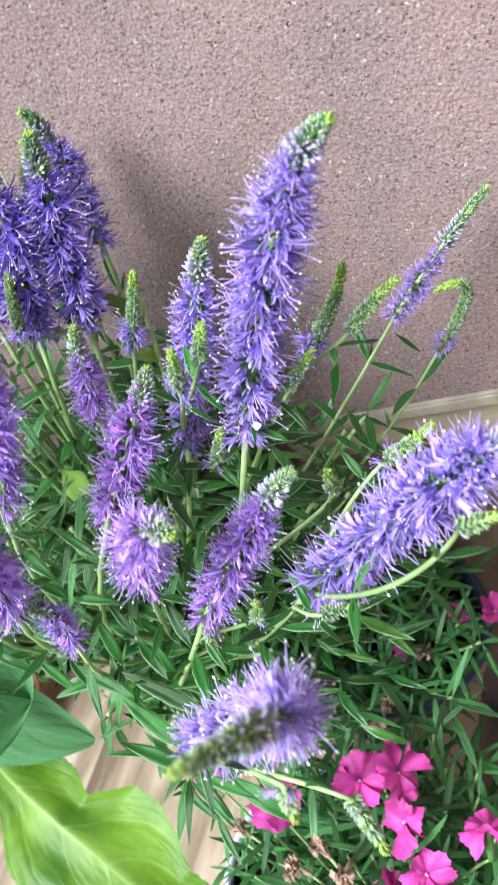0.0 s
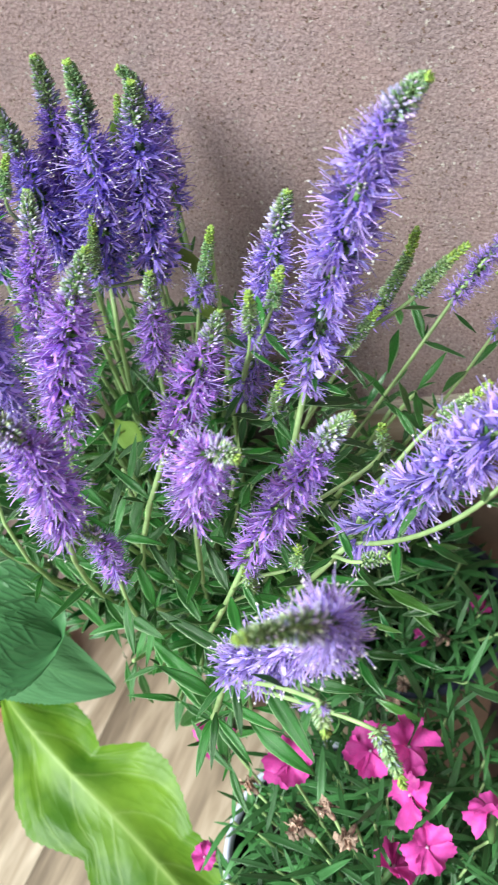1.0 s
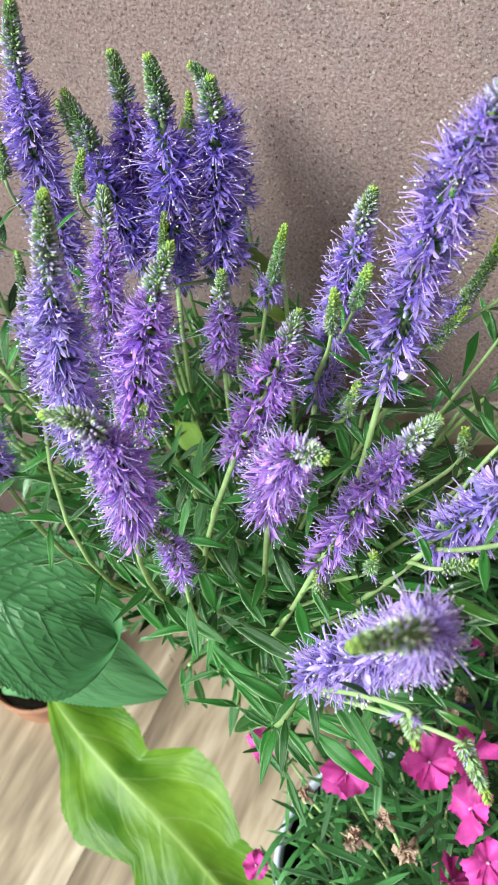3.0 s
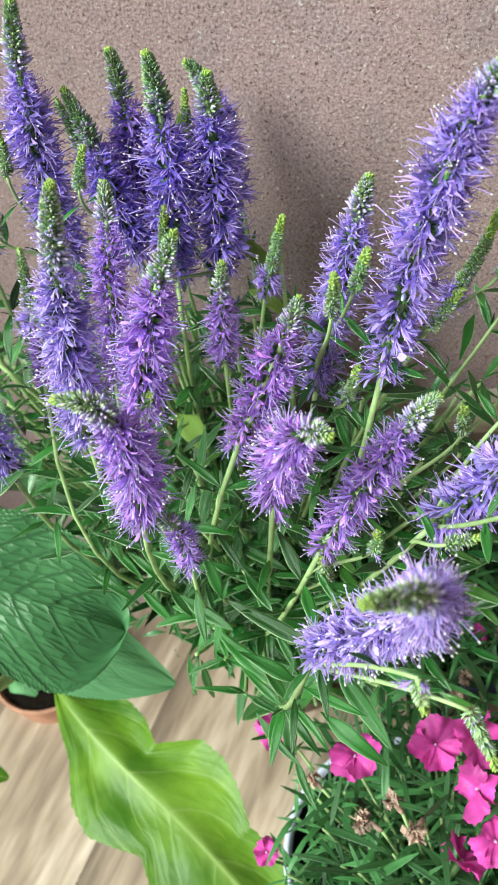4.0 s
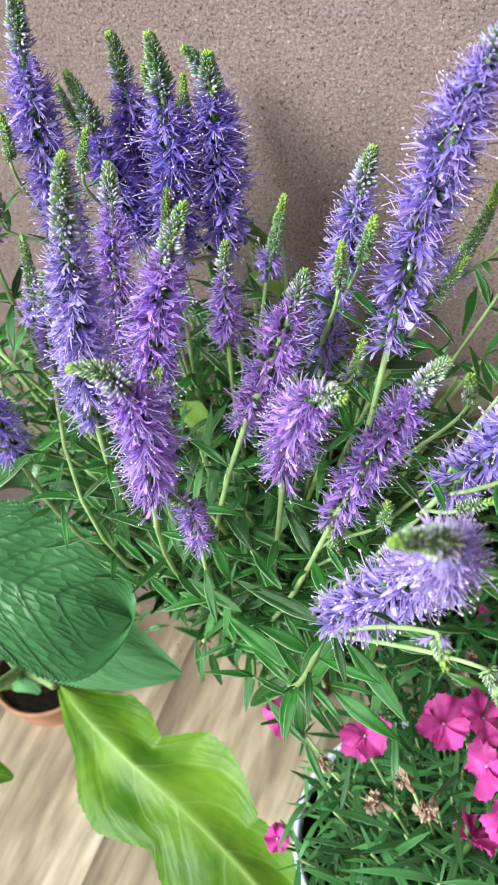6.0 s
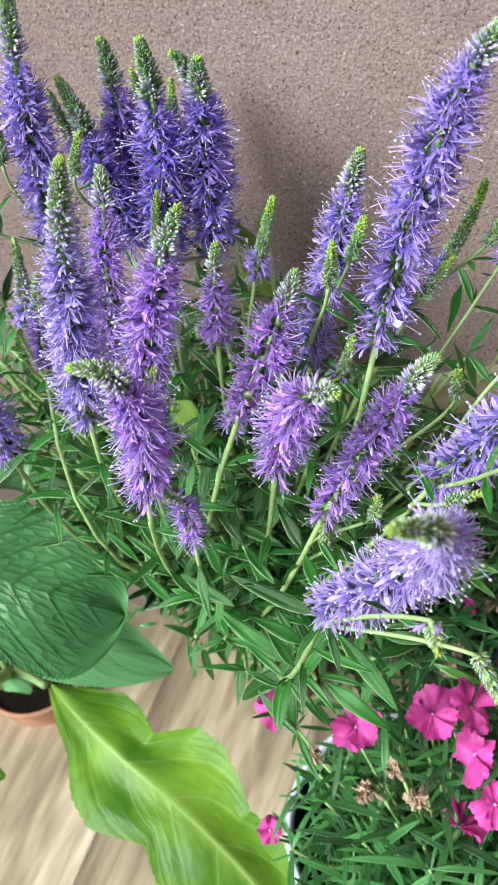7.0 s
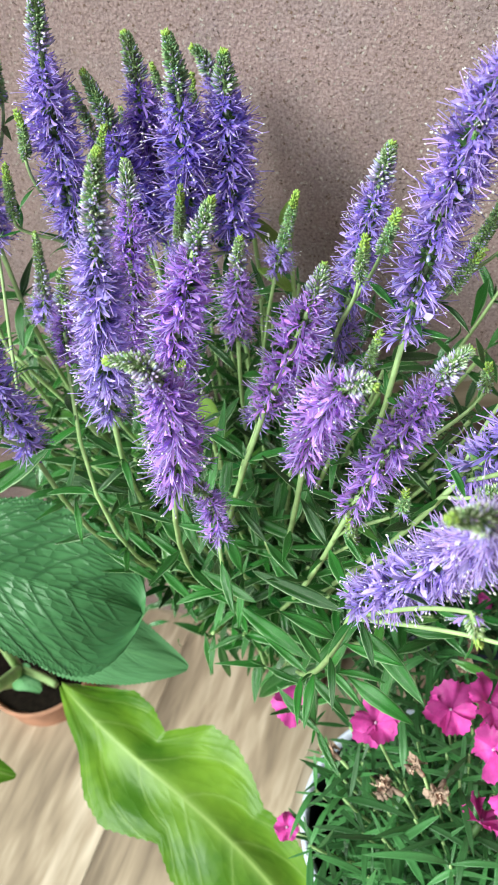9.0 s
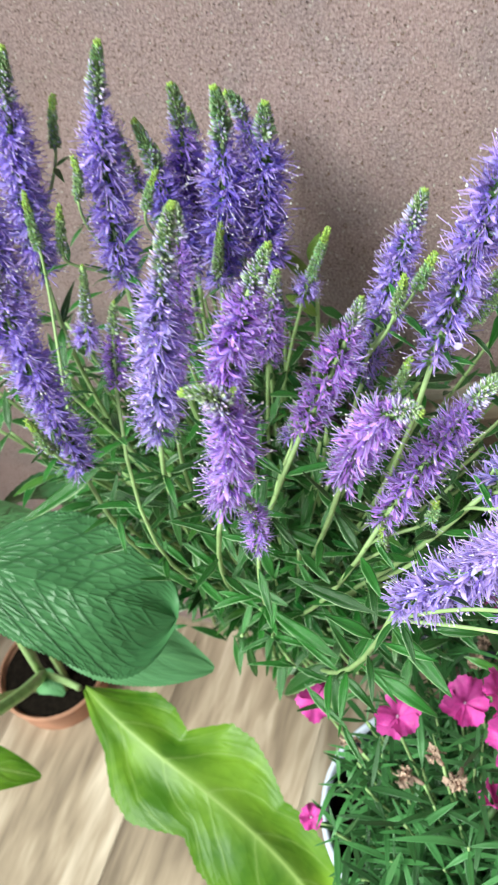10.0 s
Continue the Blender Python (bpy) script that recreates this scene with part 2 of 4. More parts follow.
def wall_material():
    m = bpy.data.materials.new("roughcast_pink_sandstone")
    m.use_nodes = True
    nt = m.node_tree
    bsdf = nt.nodes["Principled BSDF"]
    bsdf.inputs["Roughness"].default_value = 0.92
    bsdf.inputs["Specular IOR Level"].default_value = 0.25
    where = nt.nodes.new("ShaderNodeTexCoord")

    def tex(kind, scale, detail=4.0):
        n = nt.nodes.new(kind)
        n.inputs["Scale"].default_value = scale
        if kind == "ShaderNodeTexNoise":
            n.inputs["Detail"].default_value = detail
        nt.links.new(where.outputs["Object"], n.inputs["Vector"])
        return n

    def ramp(src, *stops):
        n = nt.nodes.new("ShaderNodeValToRGB")
        while len(n.color_ramp.elements) < len(stops):
            n.color_ramp.elements.new(0.5)
        for e, (p, c) in zip(n.color_ramp.elements, stops):
            e.position, e.color = p, (*c, 1)
        nt.links.new(src, n.inputs["Fac"])
        return n.outputs["Color"]

    def mix(kind, fac, a, b):
        n = nt.nodes.new("ShaderNodeMix")
        n.data_type, n.blend_type = "RGBA", kind
        if isinstance(fac, float):
            n.inputs[0].default_value = fac
        else:
            nt.links.new(fac, n.inputs[0])
        nt.links.new(a, n.inputs[6])
        nt.links.new(b, n.inputs[7])
        return n.outputs[2]

    grain = tex("ShaderNodeTexVoronoi", 800)
    jag = tex("ShaderNodeTexNoise", 900, 3)
    off = nt.nodes.new("ShaderNodeVectorMath")
    off.operation = "MULTIPLY_ADD"
    off.inputs[1].default_value = (0.0026, 0.0026, 0.0026)
    nt.links.new(jag.outputs["Color"], off.inputs[0])
    nt.links.new(where.outputs["Object"], off.inputs[2])
    nt.links.new(off.outputs[0], grain.inputs["Vector"])
    grit = tex("ShaderNodeTexNoise", 700, 5)
    broad = tex("ShaderNodeTexNoise", 9, 3)
    base = ramp(grit.outputs["Fac"], (0.31, (0.24, 0.168, 0.177)), (0.48, (0.33, 0.238, 0.25)), (0.66, (0.43, 0.325, 0.338)))
    tone = ramp(broad.outputs["Fac"], (0.3, (0.86, 0.84, 0.83)), (0.7, (1.08, 1.04, 1.03)))
    base = mix("MULTIPLY", 1.0, base, tone)
    patch = tex("ShaderNodeTexNoise", 23, 4)
    grey = ramp(patch.outputs["Fac"], (0.45, (1.0, 1.0, 1.0)), (0.62, (0.90, 0.94, 0.96)))
    base = mix("MULTIPLY", 1.0, base, grey)
    single = nt.nodes.new("ShaderNodeSeparateColor")
    nt.links.new(grain.outputs["Color"], single.inputs[0])
    dots = nt.nodes.new("ShaderNodeMath")
    dots.operation = "GREATER_THAN"
    dots.inputs[1].default_value = 0.80
    nt.links.new(single.outputs[0], dots.inputs[0])
    near = nt.nodes.new("ShaderNodeMath")
    near.operation = "LESS_THAN"
    nt.links.new(grain.outputs["Distance"], near.inputs[0])
    girth = nt.nodes.new("ShaderNodeMath")
    girth.operation = "MULTIPLY"
    girth.inputs[1].default_value = 0.78
    nt.links.new(single.outputs[2], girth.inputs[0])
    nt.links.new(girth.outputs[0], near.inputs[1])
    both = nt.nodes.new("ShaderNodeMath")
    both.operation = "MULTIPLY"
    nt.links.new(dots.outputs[0], both.inputs[0])
    nt.links.new(near.outputs[0], both.inputs[1])
    speck = ramp(single.outputs[1], (0.0, (0.10, 0.07, 0.07)), (0.5, (0.19, 0.12, 0.10)), (1.0, (0.60, 0.53, 0.52)))
    base = mix("MIX", both.outputs[0], base, speck)
    nt.links.new(base, bsdf.inputs["Base Color"])
    rough_noise = tex("ShaderNodeTexNoise", 650, 5)
    relief = nt.nodes.new("ShaderNodeBump")
    relief.inputs["Strength"].default_value, relief.inputs["Distance"].default_value = 0.6, 0.0016
    pits = nt.nodes.new("ShaderNodeMath")
    pits.operation = "SUBTRACT"
    nt.links.new(rough_noise.outputs["Fac"], pits.inputs[0])
    nt.links.new(both.outputs[0], pits.inputs[1])
    nt.links.new(pits.outputs[0], relief.inputs["Height"])
    nt.links.new(relief.outputs["Normal"], bsdf.inputs["Normal"])
    return m


WALL = wall_material()
MORTAR = material("pale_mortar", (0.50, 0.43, 0.37), 0.95, 0.0, 0.0, 80, 0.8, 0.6, 500)


def plank_material(name, tone):
    """Wood-look plank: long grain along y, shifted by each plank's own random."""
    m = bpy.data.materials.new(name)
    m.use_nodes = True
    nt = m.node_tree
    bsdf = nt.nodes["Principled BSDF"]
    bsdf.inputs["Roughness"].default_value = 0.5
    where, info = nt.nodes.new("ShaderNodeTexCoord"), nt.nodes.new("ShaderNodeObjectInfo")
    shift = nt.nodes.new("ShaderNodeVectorMath")
    shift.operation = "MULTIPLY_ADD"
    shift.inputs[1].default_value = (1, 0.14, 1)
    far = nt.nodes.new("ShaderNodeCombineXYZ")
    big = nt.nodes.new("ShaderNodeMath")
    big.operation = "MULTIPLY"
    big.inputs[1].default_value = 37.0
    nt.links.new(info.outputs["Random"], big.inputs[0])
    for k in range(3):
        nt.links.new(big.outputs[0], far.inputs[k])
    nt.links.new(where.outputs["Object"], shift.inputs[0])
    nt.links.new(far.outputs[0], shift.inputs[2])

    def streak(scale, detail, warp):
        n = nt.nodes.new("ShaderNodeTexNoise")
        n.inputs["Scale"].default_value, n.inputs["Detail"].default_value, n.inputs["Distortion"].default_value = scale, detail, warp
        nt.links.new(shift.outputs[0], n.inputs["Vector"])
        return n.outputs["Fac"]

    def mix(fac, a, b):
        n = nt.nodes.new("ShaderNodeMix")
        n.inputs[0].default_value = fac
        nt.links.new(a, n.inputs[2])
        nt.links.new(b, n.inputs[3])
        return n.outputs[0]

    broad, fine = streak(17, 3, 1.4), streak(85, 5, 0.5)
    grain = mix(0.30, mix(0.3, broad, streak(5, 2, 0.6)), fine)
    ramp = nt.nodes.new("ShaderNodeValToRGB")
    ramp.color_ramp.elements[0].position, ramp.color_ramp.elements[0].color = 0.38, (0.15 * tone, 0.108 * tone, 0.082 * tone, 1)
    ramp.color_ramp.elements[1].position, ramp.color_ramp.elements[1].color = 0.61, (0.63 * tone, 0.515 * tone, 0.435 * tone, 1)
    e = ramp.color_ramp.elements.new(0.50)
    e.color = (0.36 * tone, 0.272 * tone, 0.21 * tone, 1)
    nt.links.new(grain, ramp.inputs["Fac"])
    nt.links.new(ramp.outputs["Color"], bsdf.inputs["Base Color"])
    relief = nt.nodes.new("ShaderNodeBump")
    relief.inputs["Strength"].default_value, relief.inputs["Distance"].default_value = 0.2, 0.001
    nt.links.new(fine, relief.inputs["Height"])
    nt.links.new(relief.outputs["Normal"], bsdf.inputs["Normal"])
    return m


PLANKS = [plank_material("weathered_oak_plank", 1.16), plank_material("brown_oak_plank", 0.86), plank_material("pale_oak_plank", 1.13)]
GROUT = material("grey_grout", (0.36, 0.29, 0.23), 0.95, 0.0, 0.0, 100, 0.8, 0.4, 600)
PAVING = material("grey_paving", (0.30, 0.28, 0.26), 0.9, 0.0, 0.0, 6, 0.75, 0.4, 200)


# ---- mesh helpers ----
def mesh_of(name, verts, faces, mat, uvs=None, smooth=True):
    """A mesh from numpy vertices and a list of face arrays (each n x 3 or n x 4)."""
    me = bpy.data.meshes.new(name)
    faces = [f for f in (faces if isinstance(faces, list) else [faces]) if len(f)]
    me.from_pydata(np.asarray(verts, float).tolist(), [], [tuple(row) for f in faces for row in np.asarray(f).tolist()])
    if smooth:
        me.polygons.foreach_set("use_smooth", np.ones(len(me.polygons), bool))
    if uvs is not None:
        layer = me.uv_layers.new(name="UVMap")
        index = np.empty(len(me.loops), int)
        me.loops.foreach_get("vertex_index", index)
        layer.data.foreach_set("uv", np.asarray(uvs, float)[index].ravel())
    me.materials.append(mat)
    me.update()
    return me


def part(name, me, parent, label="", kind=""):
    ob = new(name, me)
    ob.parent = parent
    return tagged(ob, label=label, kind=kind)


def stack(pieces):
    """Joins (verts, tris, quads) pieces into one."""
    vs, ts, qs, n = [], [], [], 0
    for v, t, q in pieces:
        vs.append(v)
        if len(t):
            ts.append(np.asarray(t) + n)
        if len(q):
            qs.append(np.asarray(q) + n)
        n += len(v)
    return np.concatenate(vs), [np.concatenate(a) for a in (ts, qs) if a]


def scatter(template, mats):
    """Copies a (verts, tris, quads) template by an array of 4 x 4 matrices into one piece."""
    v, t, q = template
    mats = np.asarray(mats)
    if not len(mats):
        return None
    out = (np.einsum("nij,vj->nvi", mats[:, :3, :3], v) + mats[:, None, :3, 3]).reshape(-1, 3)
    base = (np.arange(len(mats)) * len(v))[:, None, None]
    return out, [(np.asarray(f)[None] + base).reshape(-1, len(f[0])) for f in (t, q) if len(f)]


def unit(v):
    v = np.asarray(v, float)
    return v / max(np.linalg.norm(v), 1e-9)


def bezier(points, n):
    """n points on the Bezier curve of three or four control points, and the tangents."""
    p = np.asarray(points, float)
    t = np.linspace(0, 1, n)[:, None]
    if len(p) == 2:
        p = np.array([p[0], (p[0] + p[1]) / 2, p[1]])
    if len(p) == 3:
        at = (1 - t) ** 2 * p[0] + 2 * t * (1 - t) * p[1] + t**2 * p[2]
        go = 2 * (1 - t) * (p[1] - p[0]) + 2 * t * (p[2] - p[1])
    else:
        at = (1 - t) ** 3 * p[0] + 3 * t * (1 - t) ** 2 * p[1] + 3 * t**2 * (1 - t) * p[2] + t**3 * p[3]
        go = 3 * (1 - t) ** 2 * (p[1] - p[0]) + 6 * t * (1 - t) * (p[2] - p[1]) + 3 * t**2 * (p[3] - p[2])
    return at, go / np.maximum(np.linalg.norm(go, axis=1, keepdims=True), 1e-9)


def frames(go):
    """Two normals for each tangent, carried along without twist."""
    side = unit(np.cross(go[0], (0.3, 0.9, 0.2) if abs(go[0][2]) > 0.5 else (0, 0, 1)))
    out = []
    for g in go:
        side = unit(side - g * (side @ g))
        out.append((side, np.cross(g, side)))
    return np.array([a for a, _ in out]), np.array([b for _, b in out])


def tube(points, radii, sides=7, n=12):
    """A tapered round stem along a curve, with nodes swollen a little, closed at both ends."""
    at, go = bezier(points, n)
    a, b = frames(go)
    r = np.interp(np.linspace(0, 1, n), np.linspace(0, 1, len(radii)), radii)
    ang = np.linspace(0, 2 * np.pi, sides, endpoint=False)
    ring = at[:, None] + r[:, None, None] * (np.cos(ang)[None, :, None] * a[:, None] + np.sin(ang)[None, :, None] * b[:, None])
    v = np.concatenate([ring.reshape(-1, 3), at[:1], at[-1:]])
    q = [(i * sides + j, i * sides + (j + 1) % sides, (i + 1) * sides + (j + 1) % sides, (i + 1) * sides + j) for i in range(n - 1) for j in range(sides)]
    e = n * sides
    t = [(e, (j + 1) % sides, j) for j in range(sides)] + [(e + 1, e - sides + j, e - sides + (j + 1) % sides) for j in range(sides)]
    return v, t, q


def blade(length, width, fold=0.25, droop=0.2, rows=9, serrate=0.0, point=1.6, wave=0.0, seed=0):
    """A lance-shaped leaf along +x from the origin, channelled along its midrib, the margins rolled back, drooping at the tip."""
    r = np.random.default_rng(seed)
    v, q, uv = [], [], []
    cols = (-1, -0.88, -0.5, 0, 0.5, 0.88, 1)
    n = len(cols)
    ph, bow = r.uniform(0, 6), r.normal(0, 0.05)
    for i in range(rows):
        s = i / (rows - 1)
        w = width / 2 * (np.sin(np.pi * min(1, 0.06 + 0.94 * s) ** 0.85) ** (1 / point) if s < 1 else 0.03) * (0.22 + 0.78 * min(1, s * 3.2))
        for c in cols:
            jag = 1 + serrate * (1 if i % 2 else -1) * (abs(c) == 1)
            z = -droop * length * s * s + fold * w * (abs(c) - 0.75 * abs(c) ** 4) + wave * width * np.sin(7 * s + ph) * c * abs(c)
            v.append((length * s * (1 - 0.15 * droop * s), c * w * jag + bow * length * s * (1 - s), z))
            uv.append((0.5 + 0.5 * c, s))
    for i in range(rows - 1):
        for j in range(n - 1):
            a = i * n + j
            q.append((a, a + 1, a + n + 1, a + n))
    return np.array(v), [], q, np.array(uv)


def aim(at, along, up, size=1.0):
    """Matrix whose x goes along and whose z leans to up."""
    x = unit(along)
    y = np.cross(unit(up), x)
    y = unit(y) if np.linalg.norm(y) > 1e-4 else unit(np.cross((0.3, 0.8, 0.1), x))
    z = np.cross(x, y)
    m = np.eye(4)
    m[:3, 0], m[:3, 1], m[:3, 2], m[:3, 3] = x * size, y * size, z * size, at
    return m


# ---- setting: floor, ground, wall ----
WALL_Y = 0.3545


def box(bm, lo, hi, bevel=0.0):
    made = bmesh.ops.create_cube(bm, size=1.0)["verts"]
    lo, hi = Vector(lo), Vector(hi)
    for v in made:
        v.co = Vector([lo[k] + (v.co[k] + 0.5) * (hi[k] - lo[k]) for k in range(3)])
    if bevel:
        bmesh.ops.bevel(bm, geom=list({e for v in made for e in v.link_edges}), offset=bevel, segments=2, affect="EDGES")


def from_bm(name, bm, mat):
    me = bpy.data.meshes.new(name)
    bm.to_mesh(me)
    bm.free()
    me.materials.append(mat)
    return me


bm = bmesh.new()
bmesh.ops.create_grid(bm, x_segments=8, y_segments=8, size=400)
ground = tagged(new("ground", from_bm("ground", bm, PAVING)), "grey paved ground round the planked terrace", "ground", kind="structure")
ground.location = (0, 0, -0.03)
bm = bmesh.new()
box(bm, (-2.2, -2.6, -0.026), (2.2, WALL_Y, -0.0006))
floor = tagged(new("floor", from_bm("floor", bm, GROUT)), "wood-look plank floor of pale weathered oak", "floor", kind="structure")

bm = bmesh.new()
box(bm, (-2.2, WALL_Y, -0.03), (2.2, WALL_Y + 0.22, 2.2), 0.004)
wall = tagged(new("wall_north", from_bm("wall_north", bm, WALL)), "speckled pinkish roughcast stone wall behind the pots", "wall", kind="structure")

# unseen side wall, added to block sun from the left end of the scene
bm = bmesh.new()
box(bm, (-0.84, -0.025, -0.03), (-0.66, WALL_Y - 0.002, 1.17), 0.004)
shade_wall_west = tagged(new("shade_wall_west", from_bm("shade_wall_west", bm, WALL)), "unseen low roughcast side wall added to shade the left", "wall", kind="structure")

# unseen overhang, added to keep zenith sky light off the wall and plants
bm = bmesh.new()
box(bm, (-2.2, -0.15, 2.2), (2.2, WALL_Y + 0.22, 2.32), 0.004)
ceiling = tagged(new("ceiling", from_bm("ceiling", bm, material("white_soffit", (0.75, 0.74, 0.72), 0.85, 0.0, 0.0, 12, 0.92, 0.2, 200))), "unseen white overhang added to block the sky overhead", "ceiling", kind="structure")


# ---- speedwell plant ----
def floret_templates(seed):
    """An open floret along +z, in metres for a spike of 12.5 mm radius: petals, stamens, anthers, calyx."""
    r0 = np.random.default_rng(seed)
    mm = 0.001
    petals, stamens, anthers, sepals = [], [], [], []
    for k in range(4):
        a = k * np.pi / 2 + r0.normal(0, 0.3)
        c, s = np.cos(a), np.sin(a)
        w = (0.62, 0.52, 0.42, 0.52)[k] * r0.uniform(0.8, 1.2)
        far, high = r0.uniform(0.75, 1.2), r0.uniform(0.85, 1.12)
        twist = r0.normal(0, 0.6)
        back, cup = r0.uniform(-1.2, 2.2), r0.uniform(0.2, 0.7)
        prof = [(0.4, 1.5, 0.42), (1.1 * far, 3.7 * high, w * 0.8), (2.1 * far, 5.2 * high, w), (3.2 * far, (6.2 - 0.4 * back) * high, w * 0.72), (4.0 * far, (6.6 - back) * high, 0.10)]
        v = []
        for r, z, half in prof:
            for sign in (-1, 0, 1):
                v.append(((r * c - sign * half * s) * mm, (r * s + sign * half * c) * mm, (z + sign * half * twist - (0 if sign else cup * half)) * mm))
        petals.append((np.array(v), [], [(i * 3 + j, i * 3 + j + 1, i * 3 + j + 4, i * 3 + j + 3) for i in range(4) for j in range(2)]))
        v = [((0.4 * c + 0.75 * s) * mm, (0.4 * s - 0.75 * c) * mm, 0.2 * mm), ((0.4 * c - 0.75 * s) * mm, (0.4 * s + 0.75 * c) * mm, 0.2 * mm), (1.6 * c * mm, 1.6 * s * mm, 3.3 * mm)]
        sepals.append((np.array(v), [(0, 1, 2)], []))
    for sx, sy, reach in ((1, 0.3, 10.8), (-0.8, 0.6, 9.4), (0.1, -1, 10.0)):
        reach *= r0.uniform(0.85, 1.12)
        sx, sy = sx + r0.normal(0, 0.4), sy + r0.normal(0, 0.4)
        v, t, q = tube([(0, 0, 2.5 * mm), (sx * 0.4 * mm, sy * 0.4 * mm, 6.5 * mm), (sx * 2.6 * mm, sy * 2.6 * mm, reach * mm)], (0.17 * mm, 0.14 * mm), 3, 5)
        stamens.append((v, t, q))
        if reach > 9.3:
            o = np.array((sx * 2.6, sy * 2.6, reach)) * mm
            d = np.array([(1, 0, 0), (0, 1, 0), (-1, 0, 0), (0, -1, 0), (0, 0, 1.5), (0, 0, -1.5)]) * r0.uniform(0.30, 0.42) * mm
            anthers.append((o + d, [(0, 1, 4), (1, 2, 4), (2, 3, 4), (3, 0, 4), (1, 0, 5), (2, 1, 5), (3, 2, 5), (0, 3, 5)], []))

    def join(pieces):
        v, f = stack(pieces)
        return v, [r for g in f if g.shape[1] == 3 for r in g.tolist()], [r for g in f if g.shape[1] == 4 for r in g.tolist()]

    return [join(x) if x else None for x in (petals, stamens, anthers, sepals)]


FLORETS = [floret_templates(k) for k in range(8)]
SEPALS = FLORETS[0][3]


def bud_template(fat):
    """A small closed bud along +z, unit length."""
    v, rows, sides = [], [(0.0, 0.35), (0.35, 1.0), (0.75, 0.75)], 5
    for z, r in rows:
        v += [(fat * r * np.cos(k * 2 * np.pi / sides), fat * r * np.sin(k * 2 * np.pi / sides), z) for k in range(sides)]
    v.append((0, 0, 1.05))
    q = [(i * sides + j, i * sides + (j + 1) % sides, (i + 1) * sides + (j + 1) % sides, (i + 1) * sides + j) for i in range(2) for j in range(sides)]
    t = [(10 + j, 10 + (j + 1) % sides, 15) for j in range(sides)]
    return np.array(v), t, q


BUD_FORM = bud_template(0.16)
SCALE_FORM = bud_template(0.20)
SEPAL_FORM = (np.array([(-0.16, 0, 0), (0.16, 0, 0), (0.2, 0.08, 0.5), (-0.2, 0.08, 0.5), (0, 0.02, 1.1)]), [(3, 2, 4)], [(0, 1, 2, 3)])


def outward(at, way, roll, size):
    """Matrix whose z goes along way, turned by roll about it."""
    z = unit(way)
    x = unit(np.cross((0.21, 0.55, 0.8), z))
    y = np.cross(z, x)
    c, s = np.cos(roll), np.sin(roll)
    m = np.eye(4)
    m[:3, 0], m[:3, 1], m[:3, 2], m[:3, 3] = (x * c + y * s) * size, (y * c - x * s) * size, z * size, at
    return m


plant = tagged(new("speedwell_plant"), "spiked speedwell in bloom, violet flower spikes over narrow green leaves", "plant")
plant.location = (-0.186, 0.312, 0.15)
bpy.context.view_layer.update()
HOME = np.array((-0.186, 0.312, 0.15))
CROWN = np.array((-0.186, 0.312, 0.15))
LEAF_MESHES = []
for k in range(7):
    v, t, q, uv = blade(1.0, 0.15 + 0.03 * (k % 3), 0.85, -0.10 + 0.09 * k, 13, 0.03, 1.35, 0.10, k)
    LEAF_MESHES.append(mesh_of("leaf", v, [q], LEAF, uv))


def local(m):
    """A world matrix turned into one under the plant's origin."""
    m = np.array(m)
    m[:3, 3] -= HOME
    return Matrix(m.tolist())


def leaf_on(parent, at, along, up, length, name="leaf"):
    ob = new(name, LEAF_MESHES[rng.integers(len(LEAF_MESHES))])
    ob.parent = parent
    ob.matrix_basis = local(aim(at, along, up, length))
    return ob


def leafy_stem(points, r0, r1, pairs, lo, hi, first=0.15, last=0.95, shrink=0.6):
    """A stem under the plant with crosswise pairs of leaves, larger towards the root (the curve's end)."""
    v, t, q = tube(points, (r0, r1), 7, 14)
    stem = part("stem", mesh_of("stem", v - HOME, [np.array(t), np.array(q)], STEM), plant)
    at, go = bezier(points, 60)
    a, b = frames(go)
    turn = rng.uniform(0, np.pi)
    for k in range(pairs):
        s = first + (last - first) * (k + rng.uniform(-0.2, 0.2)) / max(1, pairs - 1)
        i = int(np.clip(s, 0, 1) * 59)
        size = lo + (hi - lo) * (shrink + (1 - shrink) * s) * rng.uniform(0.75, 1.15)
        for flip in (0, np.pi):
            ang = turn + k * np.pi / 2 + flip + rng.uniform(-0.4, 0.4)
            side = np.cos(ang) * a[i] + np.sin(ang) * b[i]
            leaf_on(stem, at[i], side + go[i] * -rng.uniform(0.15, 0.9) + np.array((0, 0, rng.uniform(-0.35, 0.2))), (0, 0, 1), size)
        if rng.random() < 0.6:
            for flip in (0.6, 3.6):
                ang = turn + k * np.pi / 2 + flip
                side = np.cos(ang) * a[i] + np.sin(ang) * b[i]
                leaf_on(stem, at[i], side - go[i] * 0.9, (0, 0, 1), size * rng.uniform(0.3, 0.5))
    return stem


def root_of(base, spread=0.5):
    off = np.asarray(base) - CROWN
    return CROWN + np.array((off[0] * 0.28 * spread * 2, off[1] * 0.28 * spread * 2, 0)) + rng.normal(0, 0.008, 3) * (1, 1, 0.3)


STEM_LINES = {}


